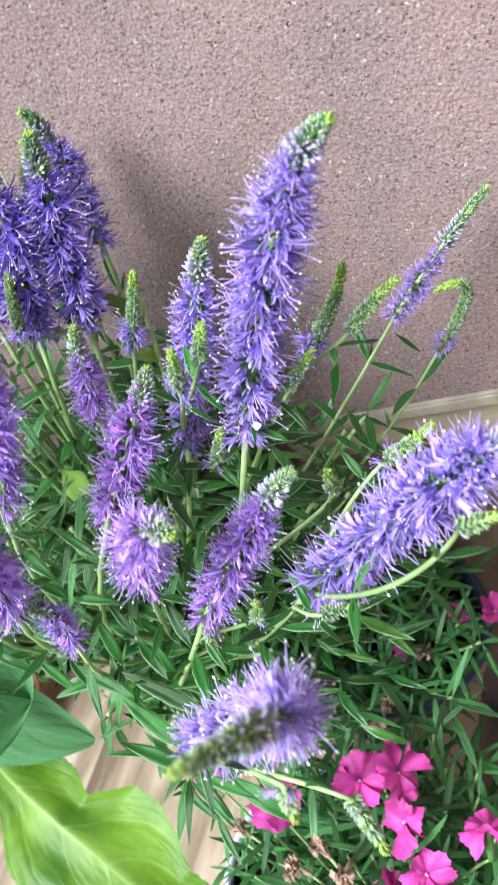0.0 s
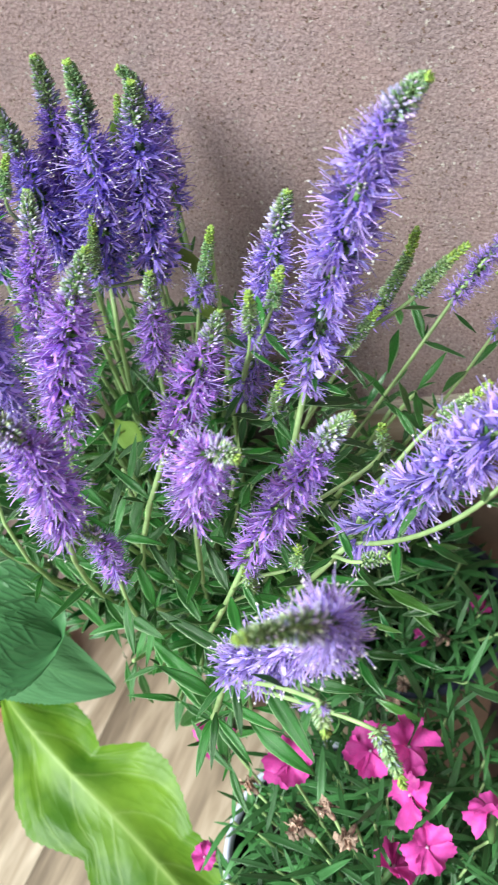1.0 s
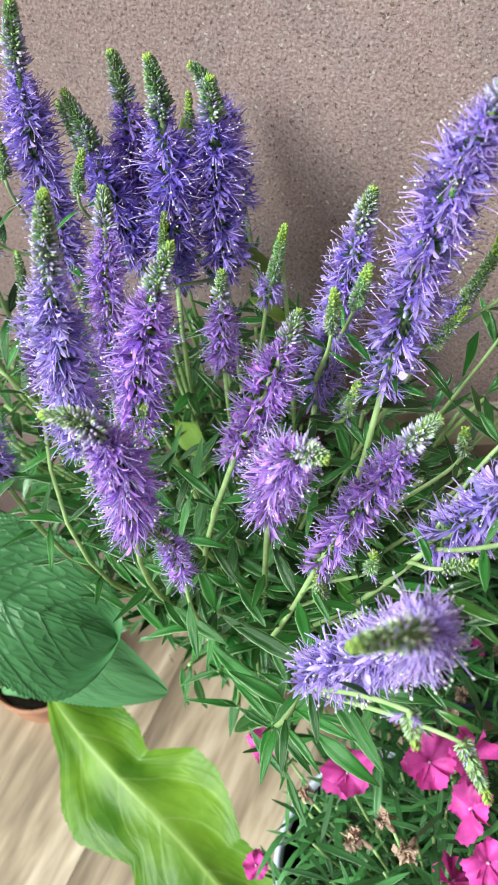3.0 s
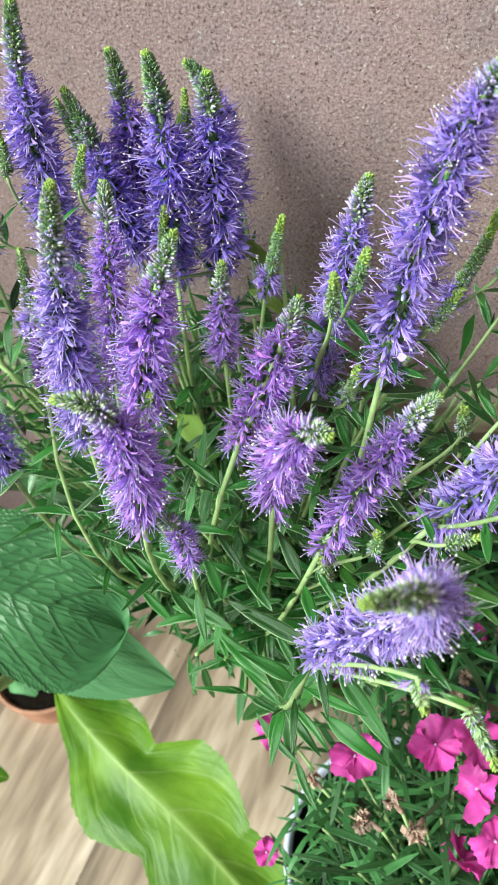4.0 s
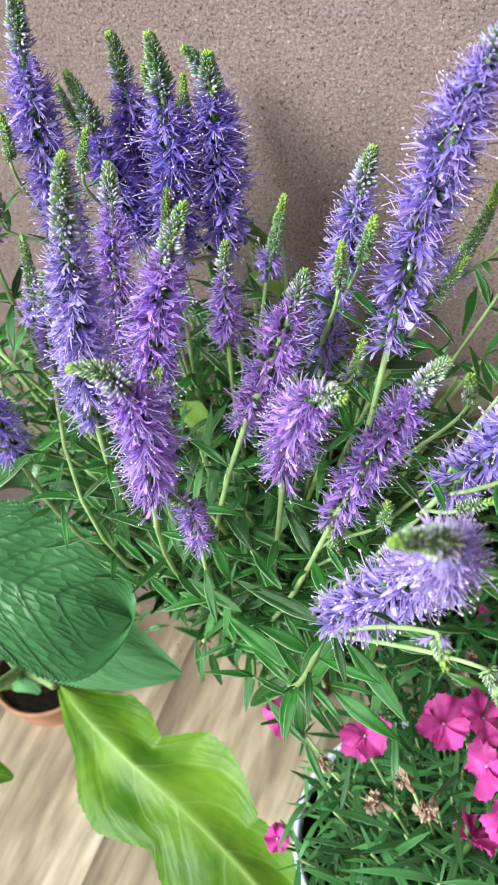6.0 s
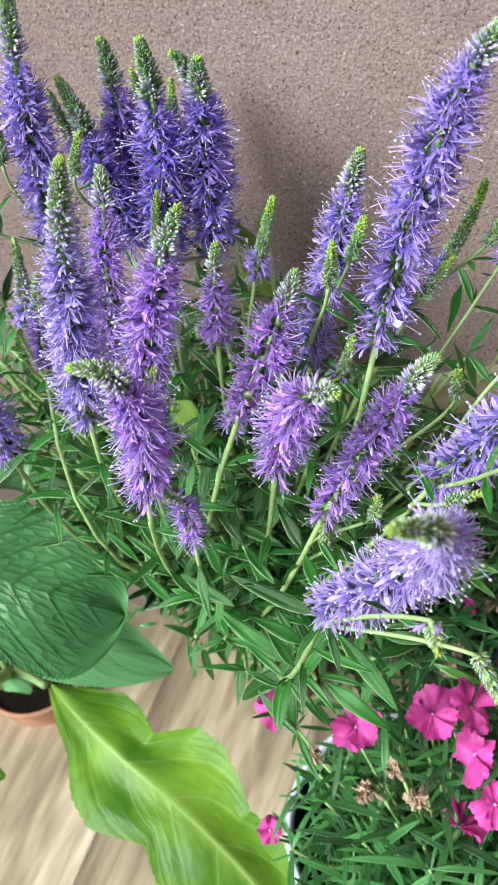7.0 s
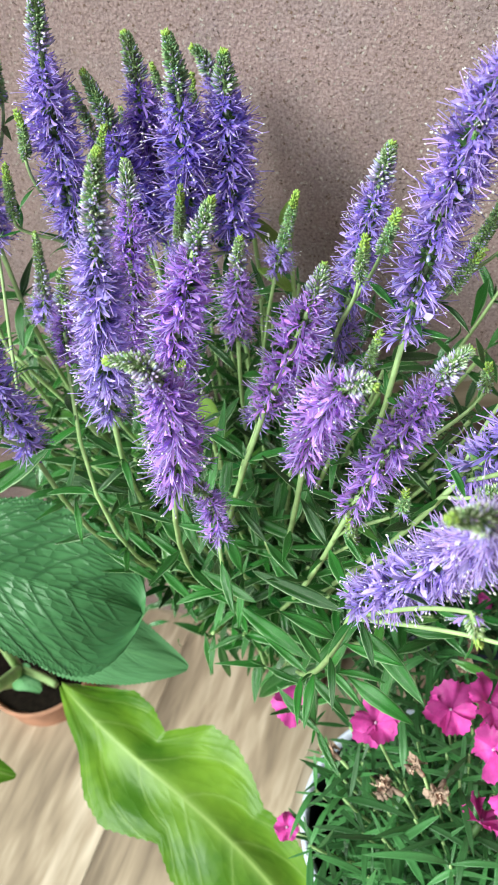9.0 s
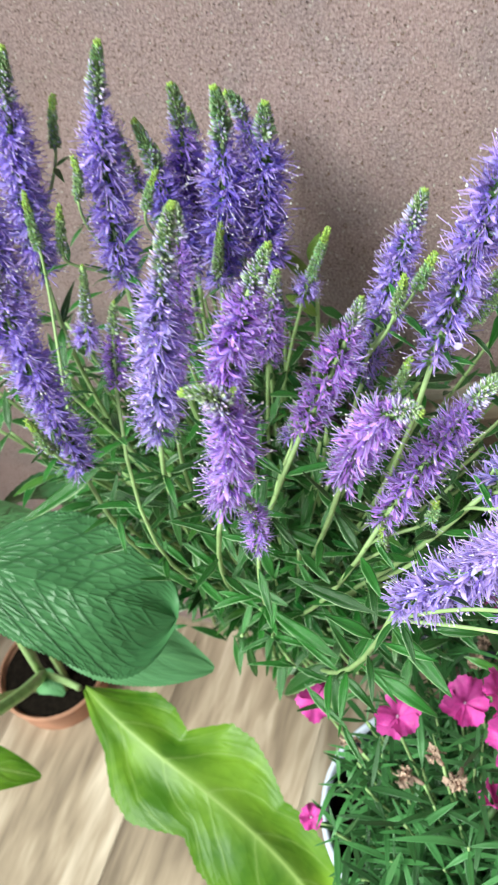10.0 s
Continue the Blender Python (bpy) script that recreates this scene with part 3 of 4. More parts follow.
def spike(tip, mid, base, radius, opened, stem=True, pairs=8, key="", bend=None, tone="violet", last=0.95):
    """One flower spike: axis, open florets below, closed buds above, lime tip; and its stem to the crown."""
    tip, base = np.array(tip), np.array(base)
    if mid is None:
        mid = (tip + base) / 2 + rng.normal(0, 0.02, 3) * np.linalg.norm(tip - base)
    ctrl = 2 * np.array(mid) - (tip + base) / 2
    n = 240
    at, go = bezier([base, ctrl, tip], n)
    a, b = frames(go)
    length = np.linalg.norm(np.diff(at, axis=0), axis=1).sum()
    size = radius / 0.0121
    thin = min(0.0016, radius * 0.13)
    v, t, q = tube([base, ctrl, tip], (thin, thin * 0.55), 7, 12)
    axis = part("flower_spike", mesh_of("flower_spike", v - HOME, [np.array(t), np.array(q)], STEM), plant,
                "spike of violet florets with pale buds and a lime tip" if opened > 0.3 else "young spike of closed green buds")
    flor, sep, bud, green, lime, blades = [], [], [], [], [], []
    # florets
    span = opened + 0.36 * (1 - opened) if opened > 0.3 else opened
    count = int(span * length / 0.00030 * min(1.0, 0.55 + 0.45 * size))
    edge = rng.uniform(-0.04, 0.04)
    for k in range(count):
        s = span * (k + rng.uniform(0, 1)) / count
        f = s / max(opened, 1e-6) if s <= opened else 1 + 0.36 * (s - opened) / (span - opened)
        if rng.random() < 0.06:
            continue
        i = int(s * (n - 1))
        ang = k * 2.39996 + rng.normal(0, 0.25)
        out = np.cos(ang) * a[i] + np.sin(ang) * b[i]
        lean = rng.normal(0, 0.22) * (np.cos(ang + 1.57) * a[i] + np.sin(ang + 1.57) * b[i])
        lift = 0.20 + 0.40 * f + 2.2 * max(0, f - 0.85) + rng.normal(0, 0.42)
        ramp = (0.80 + 0.20 * min(1, f * 6)) * (1.0 if f < 0.7 else max(0.24, 1.0 - 1.05 * (f - 0.7) / 0.55)) * rng.uniform(0.72, 1.15)
        way = out + lean + go[i] * lift + np.array((0, 0, -0.10))
        m = outward(at[i] + out * thin * 0.8 - HOME, way, rng.uniform(0, 6.28), size * ramp)
        (flor if rng.random() > 0.05 + 0.35 * (f > 0.95) else bud).append(m)
        sep.append(m)
    bud = [m @ np.diag((0.0045, 0.0045, 0.0045, 1)) for m in bud]
    # closed buds in close rings: lilac below, grey-green above, lime at the tip
    start = opened + 0.04 * (1 - opened) if opened > 0.3 else opened * 0.93
    rest = (1 - start) * length
    young = opened < 0.3
    rings = max(5, int(rest / 0.0014))
    for k in range(rings):
        f = (k + 0.5) / rings
        s = start + (1 - start) * f
        i = int(s * (n - 1))
        dome = math.sqrt(max(0.06, 1 - max(0.0, (f - 0.78) / 0.22) ** 2))
        r = radius * ((0.26 * (1 - f) + 0.34) if young else (0.35 * (1 - f) + 0.22)) * dome
        each = max(5, int((10 - 3 * f) * min(1.5, max(1.0, radius / 0.0115))))
        for j in range(each):
            ang = (j + 0.5 * (k % 2)) * 2 * np.pi / each + rng.normal(0, 0.3)
            out = np.cos(ang) * a[i] + np.sin(ang) * b[i]
            way = out * (1.0 - 0.35 * f) + go[i] * (0.55 + 0.5 * f + rng.normal(0, 0.15))
            big = min(r * rng.uniform(0.55, 1.2), (0.0018 + (0.0006 if young else 0.0024) * (1 - f) ** 1.5) * rng.uniform(0.8, 1.1))
            if not young and rng.random() < 0.35 * (1 - f):
                continue
            m = outward(at[i] + out * r * 0.28 - HOME, way, ang, big)
            lilac = (0.95 - 0.95 * f) * (0.55 if tone == "shaded_indigo" else 1.0) if not young else 0.5 - 0.7 * f
            if f > (0.90 if not young else 0.66):
                lime.append(outward(at[i] + out * r * 0.15 - HOME, way, ang, big * 1.25))
                continue
            (bud if rng.random() < lilac else green).append(m)
            for lean in (-0.6, 0.0, 0.6):
                side = np.cos(ang + 1.57) * a[i] + np.sin(ang + 1.57) * b[i]
                blades.append(outward(at[i] + out * r * 0.2 - HOME, way + side * lean - go[i] * (0.1 if lean else 0.7), ang + rng.uniform(-1, 1), min(big, 0.0021) * rng.uniform(0.85, 1.2)))
    for k in range(7):
        out = np.cos(k * 0.9) * a[-1] + np.sin(k * 0.9) * b[-1]
        lime.append(outward(at[-1] - go[-1] * 0.0006 - HOME, go[-1] + out * (0.7 if k else 0), 0, min(radius * 0.15, 0.0019)))

    def put(name, form, mats, mat, label):
        made = scatter(form, mats) if mats else None
        if made:
            part(name, mesh_of(name, made[0], made[1], mat), axis, label, "stuff")

    def put_mixed(name, which, every, mat, label):
        pieces = []
        for k, kinds in enumerate(FLORETS):
            if kinds[which] and flor[k::8][::every]:
                v, f = scatter(kinds[which], flor[k::8][::every])
                pieces.append((v, *[next((g for g in f if g.shape[1] == sides), []) for sides in (3, 4)]))
        if pieces:
            v, f = stack(pieces)
            part(name, mesh_of(name, v, f, mat), axis, label, "stuff")

    put_mixed("petal_tuft", 0, 1, PETALS[tone], "narrow violet petals")
    put_mixed("stamen_tuft", 1, 1, STAMEN, "long violet stamens")
    put_mixed("anther_tuft", 2, 3, ANTHER, "pale anther tips")
    put("calyx_tuft", SEPALS, sep, CALYX, "small green calyxes")
    put("sepal_tuft", SEPAL_FORM, blades, SEPAL, "pale green pointed sepals between the buds")
    put("green_bud_tuft", BUD_FORM, green, GREEN_BUDS[tone], "grey-green closed buds")
    put("bud_tuft", BUD_FORM, bud, BUD, "whitish lilac closed buds")
    put("bud_tip", SCALE_FORM, lime, TIP, "lime green unopened tip")
    if stem:
        root = root_of(base)
        drop = np.linalg.norm(base - root)
        line = [base, base - go[0] * drop * 0.35 - np.array((0, 0, 0.02)), root + np.array((0, 0, drop * 0.35)), root]
        if bend:
            line = [base, np.array(bend), root * 0.75 + np.array(bend) * 0.25 + np.array((0, 0, 0.06)), root]
        STEM_LINES[key] = bezier(line, 80)[0]
        leafy_stem(line, thin * 0.75, 0.0013, pairs + 2, 0.011, 0.032, first=0.08, last=last)
    return axis


def side_bud(tip, base, host, radius, opened=0.0, via=None):
    """A small side spike on a branch that leaves the host spike's stem."""
    spike(tip, None, base, radius * 1.12, opened, stem=False)
    tip, base = np.array(tip), np.array(base)
    line = STEM_LINES[host]
    below = np.maximum(0, line[:, 2] - (base[2] - 0.02))
    joint = line[np.argmin(np.linalg.norm(line - base, axis=1) + 6 * below)]
    hanging = tip[2] < base[2]
    if hanging:
        joint = line[2]
    d = np.linalg.norm(base - joint)
    first = unit(joint - base + np.array((0, 0, 0.3 * d))) if hanging else unit(base - tip)
    line = [base, base + first * d * 0.35, joint + np.array((0, 0, 0.0 if hanging else d * 0.25)) + (base - joint) * 0.15, joint]
    if via:
        line = [base, *np.array(via), joint]
    leafy_stem(line, 0.0007, 0.0009, 2, 0.008, 0.018, 0.2, 0.8)


spike((-0.169, 0.255, 0.628), (-0.164, 0.256, 0.594), (-0.167, 0.262, 0.544), 0.0150, 0.62, key="b4", tone="shaded_indigo")
spike((-0.191, 0.275, 0.612), None, (-0.193, 0.285, 0.572), 0.0080, 0.30, key="b4twin", tone="shaded_indigo")
spike((-0.160, 0.277, 0.632), (-0.160, 0.276, 0.602), (-0.169, 0.278, 0.538), 0.0150, 0.62, key="b1", tone="shaded_indigo")
spike((-0.133, 0.261, 0.640), (-0.136, 0.262, 0.604), (-0.151, 0.265, 0.534), 0.0162, 0.62, key="b2", tone="shaded_indigo")
spike((-0.117, 0.272, 0.627), (-0.122, 0.272, 0.596), (-0.132, 0.275, 0.532), 0.0162, 0.68, key="b3", tone="shaded_indigo")
spike((-0.156, 0.322, 0.603), (-0.149, 0.325, 0.582), (-0.146, 0.325, 0.532), 0.0130, 0.60, key="s7", tone="shaded_indigo")
spike((-0.169, 0.245, 0.667), (-0.182, 0.246, 0.621), (-0.195, 0.250, 0.542), 0.0142, 0.68, key="S1")
spike((-0.205, 0.235, 0.670), (-0.218, 0.236, 0.626), (-0.232, 0.240, 0.555), 0.0153, 0.70, key="S2")
spike((-0.230, 0.230, 0.637), (-0.243, 0.230, 0.588), (-0.253, 0.235, 0.516), 0.0142, 0.70, key="S2b")
spike((-0.113, 0.169, 0.651), (-0.129, 0.171, 0.606), (-0.154, 0.178, 0.521), 0.0151, 0.60, key="f1", tone="lilac")
spike((-0.149, 0.235, 0.603), (-0.150, 0.225, 0.577), (-0.163, 0.215, 0.513), 0.0119, 0.65, key="f2", tone="purple")
spike((-0.089, 0.186, 0.624), (-0.103, 0.180, 0.593), (-0.119, 0.176, 0.545), 0.0140, 0.68, key="f3", tone="purple")
spike((-0.112, 0.243, 0.564), (-0.119, 0.246, 0.538), (-0.128, 0.250, 0.499), 0.0108, 0.62, key="m1", tone="purple")
spike((-0.094, 0.266, 0.571), (-0.102, 0.270, 0.551), (-0.114, 0.275, 0.521), 0.0090, 0.26, key="m2")
spike((-0.066, 0.214, 0.578), (-0.073, 0.203, 0.559), (-0.090, 0.190, 0.522), 0.0135, 0.68, key="c1", tone="purple")
spike((-0.045, 0.237, 0.613), (-0.054, 0.235, 0.584), (-0.074, 0.230, 0.514), 0.0120, 0.66, key="c2")
spike((0.006, 0.222, 0.664), (-0.014, 0.222, 0.630), (-0.039, 0.215, 0.545), 0.0145, 0.74, key="S19")
spike((-0.005, 0.246, 0.598), None, (-0.025, 0.250, 0.551), 0.0090, 0.20, key="S20", pairs=5)
spike((0.027, 0.332, 0.562), (0.011, 0.325, 0.540), (-0.010, 0.310, 0.509), 0.0090, 0.45, key="S22")
spike((0.013, 0.290, 0.546), (0.025, 0.290, 0.547), (0.012, 0.295, 0.509), 0.0070, 0.12, key="S24", pairs=5, last=0.6)
spike((-0.008, 0.182, 0.575), (-0.022, 0.176, 0.555), (-0.052, 0.168, 0.494), 0.0120, 0.62, key="d1", tone="purple")
spike((0.052, 0.185, 0.593), (0.036, 0.180, 0.582), (-0.011, 0.176, 0.514), 0.0160, 0.78, key="S26", pairs=4, last=0.45)
spike((-0.029, 0.147, 0.590), (-0.046, 0.154, 0.574), (-0.067, 0.167, 0.520), 0.0130, 0.72, key="c4", tone="purple")
spike((-0.103, 0.126, 0.609), (-0.093, 0.135, 0.588), (-0.113, 0.148, 0.519), 0.0140, 0.60, key="h1", tone="purple")
spike((-0.109, 0.150, 0.517), (-0.103, 0.153, 0.508), (-0.107, 0.156, 0.476), 0.0090, 0.60, key="s34", tone="purple")
spike((-0.171, 0.202, 0.575), (-0.177, 0.200, 0.551), (-0.177, 0.190, 0.532), 0.0090, 0.60, key="s43", tone="purple")
spike((-0.193, 0.165, 0.626), (-0.195, 0.165, 0.585), (-0.193, 0.165, 0.499), 0.0140, 0.74, key="S41")
spike((0.007, 0.078, 0.628), (0.007, 0.115, 0.568), (-0.034, 0.118, 0.513), 0.0150, 0.74, bend=(-0.066, 0.108, 0.40), key="e1", tone="lilac", pairs=4, last=0.38)
spike((-0.172, 0.312, 0.601), None, (-0.172, 0.313, 0.586), 0.0060, 0.00, key="w1", tone="shaded_indigo")
spike((-0.194, 0.311, 0.580), None, (-0.194, 0.312, 0.566), 0.0055, 0.00, key="w2", tone="shaded_indigo")
spike((-0.154, 0.313, 0.596), None, (-0.158, 0.314, 0.570), 0.0075, 0.00, key="w3", tone="shaded_indigo")
side_bud((-0.156, 0.240, 0.615), (-0.167, 0.242, 0.594), "b4", 0.0060, 0.00)
side_bud((-0.139, 0.254, 0.580), (-0.146, 0.252, 0.548), "b3", 0.0080, 0.15)
side_bud((-0.045, 0.200, 0.603), (-0.051, 0.206, 0.579), "c2", 0.0070, 0.10)
side_bud((-0.035, 0.205, 0.610), (-0.043, 0.210, 0.589), "c2", 0.0070, 0.00)
side_bud((-0.011, 0.223, 0.583), (-0.022, 0.222, 0.565), "S19", 0.0060, 0.00)
side_bud((0.014, 0.236, 0.602), (-0.002, 0.235, 0.580), "S19", 0.0080, 0.00)
side_bud((0.030, 0.200, 0.581), (0.013, 0.205, 0.554), "S26", 0.0070, 0.10)
side_bud((0.053, 0.165, 0.592), (0.043, 0.164, 0.585), "S26", 0.0070, 0.00, ((0.040, 0.152, 0.586), (0.022, 0.150, 0.560)))
side_bud((-0.047, 0.214, 0.549), (-0.055, 0.216, 0.526), "c2", 0.0070, 0.10)
side_bud((-0.093, 0.196, 0.532), (-0.099, 0.198, 0.505), "c1", 0.0080, 0.30)
side_bud((-0.108, 0.172, 0.563), (-0.117, 0.174, 0.546), "f3", 0.0060, 0.00)
side_bud((-0.200, 0.250, 0.642), (-0.209, 0.252, 0.616), "S2", 0.0060, 0.00)
side_bud((-0.213, 0.225, 0.612), (-0.219, 0.228, 0.579), "S41", 0.0065, 0.00)
side_bud((-0.203, 0.232, 0.601), (-0.213, 0.235, 0.571), "S1", 0.0065, 0.00)
side_bud((-0.190, 0.235, 0.623), (-0.196, 0.237, 0.601), "S1", 0.0065, 0.00)
side_bud((-0.205, 0.235, 0.565), (-0.222, 0.238, 0.510), "S1", 0.0090, 0.35)
side_bud((-0.196, 0.150, 0.552), (-0.192, 0.152, 0.530), "S41", 0.0060, 0.00)
side_bud((-0.051, 0.165, 0.494), (-0.053, 0.170, 0.472), "d1", 0.0070, 0.00)
side_bud((-0.029, 0.170, 0.512), (-0.033, 0.172, 0.496), "d1", 0.0070, 0.10)
side_bud((0.010, 0.165, 0.531), (-0.002, 0.165, 0.522), "S26", 0.0070, 0.00)
side_bud((-0.005, 0.200, 0.552), (-0.007, 0.205, 0.534), "d1", 0.0070, 0.00)
side_bud((0.011, 0.096, 0.545), (0.008, 0.101, 0.553), "e1", 0.0070, 0.10)
side_bud((0.029, 0.104, 0.500), (0.019, 0.111, 0.520), "e1", 0.0070, 0.00)


def shoot(tip, pairs, lo, hi):
    """A leafy shoot without flowers, from the crown to tip."""
    tip = np.array(tip)
    root = root_of(tip, 0.6)
    d = np.linalg.norm(tip - root)
    out = (tip - root) * (1, 1, 0)
    leafy_stem([tip, tip - out * 0.35 - np.array((0, 0, d * 0.25)), root + np.array((0, 0, d * 0.4)), root], 0.0010, 0.0017, pairs, lo, hi, 0.0, 0.85, 0.75)


for k in range(56):
    ang, far = k * 2.39996, 0.095 * math.sqrt((k + 0.5) / 56)
    high = 0.452 - 0.9 * far + rng.uniform(-0.035, 0.02)
    sx, sy = -0.148 + far * math.cos(ang) * 1.2, 0.215 + far * math.sin(ang) * 1.05
    if sx < -0.185 and sy < 0.205 or sx < -0.12 and sy < 0.168 or sx < -0.08 and sy < 0.15:
        continue
    shoot((sx, sy, high + 0.25 * far * math.sin(ang)), 5, 0.014, 0.033)


for k in range(30):
    shoot((rng.uniform(-0.275, -0.20), rng.uniform(0.20, 0.30), rng.uniform(0.30, 0.47)), 5, 0.012, 0.032)
for k in range(24):
    shoot((rng.uniform(-0.27, -0.10), rng.uniform(0.215, 0.305), rng.uniform(0.33, 0.50)), 5, 0.012, 0.032)
for k in range(16):
    shoot((rng.uniform(-0.16, -0.03), rng.uniform(0.17, 0.25), rng.uniform(0.40, 0.49)), 5, 0.012, 0.030)


for k in range(16):
    shoot((rng.uniform(-0.07, -0.01), rng.uniform(0.235, 0.30), rng.uniform(0.39, 0.485)), 5, 0.012, 0.030)
for k in range(16):
    shoot((rng.uniform(-0.25, -0.12), rng.uniform(0.29, 0.325), rng.uniform(0.40, 0.51)), 6, 0.012, 0.030)


for k in range(24):
    shoot((rng.uniform(-0.34, -0.25), rng.uniform(0.22, 0.315), rng.uniform(0.33, 0.50)), 5, 0.014, 0.036)
for tip in ((-0.139, 0.168, 0.362), (-0.118, 0.165, 0.375)):
    shoot(tip, 4, 0.012, 0.026)


def inner_leaves(count):
    """The crowded small leaves deep inside the clump, too many to tell apart."""
    r = np.random.default_rng(91)
    v, t, q, uv = blade(1.0, 0.19, 0.7, 0.25, 7, 0.0, 1.4, 0.08, 3)
    mats = []
    while len(mats) < count:
        at = r.uniform((-0.275, 0.195, 0.20), (-0.01, 0.335, 0.44))
        if at[0] < -0.19 and at[1] < 0.215 or at[2] < 0.30 and at[1] < 0.225 or at[2] > 0.40 and at[0] > -0.05:
            continue
        out = at - np.array((-0.15, 0.26, 0.28))
        mats.append(aim(at - HOME, out * (1, 1, 0.3) + r.normal(0, 0.05, 3), (0, -0.2, 1), r.uniform(0.016, 0.032)))
    made, faces = scatter((v, t, q), mats)
    part("inner_leaf", mesh_of("inner_leaf", made, faces, LEAF, np.tile(uv, (count, 1))), plant, "crowded small leaves inside the clump", "stuff")


inner_leaves(900)


def placed_leaf(base, tip):
    """A larger leaf seen singly, on a short stalk."""
    base, tip = np.array(base), np.array(tip)
    way = tip - base
    ob = leaf_on(plant, base, way + np.array((0, 0, 0.15 * np.linalg.norm(way))), (0.1, -0.3, 1), np.linalg.norm(way) * 1.02)
    return ob


placed_leaf((-0.053, 0.149, 0.450), (-0.094, 0.159, 0.440))
placed_leaf((-0.074, 0.148, 0.400), (-0.115, 0.164, 0.400))
placed_leaf((-0.046, 0.147, 0.445), (-0.016, 0.125, 0.430))
placed_leaf((-0.053, 0.140, 0.410), (-0.021, 0.129, 0.400))
placed_leaf((-0.129, 0.165, 0.430), (-0.102, 0.159, 0.420))
placed_leaf((-0.146, 0.171, 0.460), (-0.128, 0.166, 0.440))
placed_leaf((-0.180, 0.164, 0.430), (-0.152, 0.159, 0.420))
placed_leaf((-0.204, 0.181, 0.460), (-0.167, 0.180, 0.460))
placed_leaf((-0.163, 0.182, 0.470), (-0.155, 0.162, 0.450))
placed_leaf((-0.190, 0.172, 0.460), (-0.179, 0.154, 0.450))
placed_leaf((-0.136, 0.167, 0.360), (-0.131, 0.152, 0.330))
placed_leaf((-0.144, 0.168, 0.360), (-0.139, 0.151, 0.340))
placed_leaf((-0.156, 0.168, 0.420), (-0.140, 0.163, 0.400))
placed_leaf((-0.116, 0.199, 0.430), (-0.090, 0.196, 0.420))
placed_leaf((-0.105, 0.217, 0.440), (-0.106, 0.201, 0.430))
placed_leaf((-0.081, 0.165, 0.360), (-0.119, 0.149, 0.330))
placed_leaf((-0.097, 0.149, 0.360), (-0.071, 0.134, 0.350))
placed_leaf((-0.081, 0.156, 0.370), (-0.074, 0.133, 0.350))
placed_leaf((-0.137, 0.178, 0.460), (-0.124, 0.162, 0.450))
placed_leaf((-0.029, 0.152, 0.440), (-0.005, 0.155, 0.440))
placed_leaf((-0.054, 0.156, 0.420), (-0.066, 0.139, 0.400))
placed_leaf((-0.133, 0.202, 0.450), (-0.111, 0.204, 0.450))
placed_leaf((-0.053, 0.235, 0.513), (-0.035, 0.250, 0.500))
placed_leaf((-0.054, 0.250, 0.490), (-0.047, 0.270, 0.464))
placed_leaf((-0.025, 0.250, 0.524), (-0.024, 0.255, 0.504))
placed_leaf((-0.022, 0.250, 0.506), (-0.012, 0.250, 0.495))
placed_leaf((-0.133, 0.230, 0.470), (-0.146, 0.220, 0.465))
placed_leaf((-0.014, 0.250, 0.548), (-0.020, 0.255, 0.517))
placed_leaf((-0.022, 0.270, 0.497), (-0.016, 0.275, 0.469))
placed_leaf((-0.004, 0.290, 0.523), (0.004, 0.290, 0.512))
placed_leaf((-0.035, 0.260, 0.504), (-0.052, 0.240, 0.506))
placed_leaf((-0.011, 0.270, 0.537), (-0.009, 0.280, 0.525))
placed_leaf((-0.179, 0.160, 0.512), (-0.215, 0.150, 0.472))
placed_leaf((-0.193, 0.180, 0.471), (-0.171, 0.190, 0.450))
v, t, q, uv = blade(0.0045, 0.0030, 0.4, 0.1, 9, 0.0, 1.2, 0.0, 5)
ob = part("loose_petal", mesh_of("loose_petal", v, [q], BUD, uv), plant, "single pale petal caught on a spike")
ob.matrix_basis = local(aim(np.array((-0.028, 0.2025, 0.568)), (0.8, -0.2, 0.5), (-0.3, -0.9, 0.6)))
v, t, q, uv = blade(1.0, 0.34, 0.5, 0.12, 13, 0.02, 1.35, 0.08, 21)
YOUNG_MESH = mesh_of("leaf", v, [q], YOUNG, uv)
for base, tip in (((-0.166, 0.252, 0.452), (-0.138, 0.228, 0.455)), ((-0.110, 0.284, 0.528), (-0.104, 0.276, 0.558)), ((-0.112, 0.286, 0.522), (-0.124, 0.280, 0.546)),
                  ((-0.158, 0.312, 0.566), (-0.156, 0.306, 0.586)), ((-0.111, 0.286, 0.500), (-0.122, 0.276, 0.520))):
    placed_leaf(base, tip).data = YOUNG_MESH
leafy_stem([np.array(p) for p in ((-0.108, 0.283, 0.540), (-0.111, 0.287, 0.49), (-0.125, 0.29, 0.40), (-0.15, 0.30, 0.20))], 0.0010, 0.0015, 3, 0.010, 0.020, 0.5, 0.9)


# ---- pots ----
def lathe(name, profile, mat, sides=64):
    """A turned form from (radius, height) pairs."""
    ang = np.linspace(0, 2 * np.pi, sides, endpoint=False)
    v = np.array([(r * np.cos(a), r * np.sin(a), z) for r, z in profile for a in ang])
    q = [(i * sides + j, i * sides + (j + 1) % sides, (i + 1) * sides + (j + 1) % sides, (i + 1) * sides + j) for i in range(len(profile) - 1) for j in range(sides)]
    return mesh_of(name, v, [np.array(q)], mat)


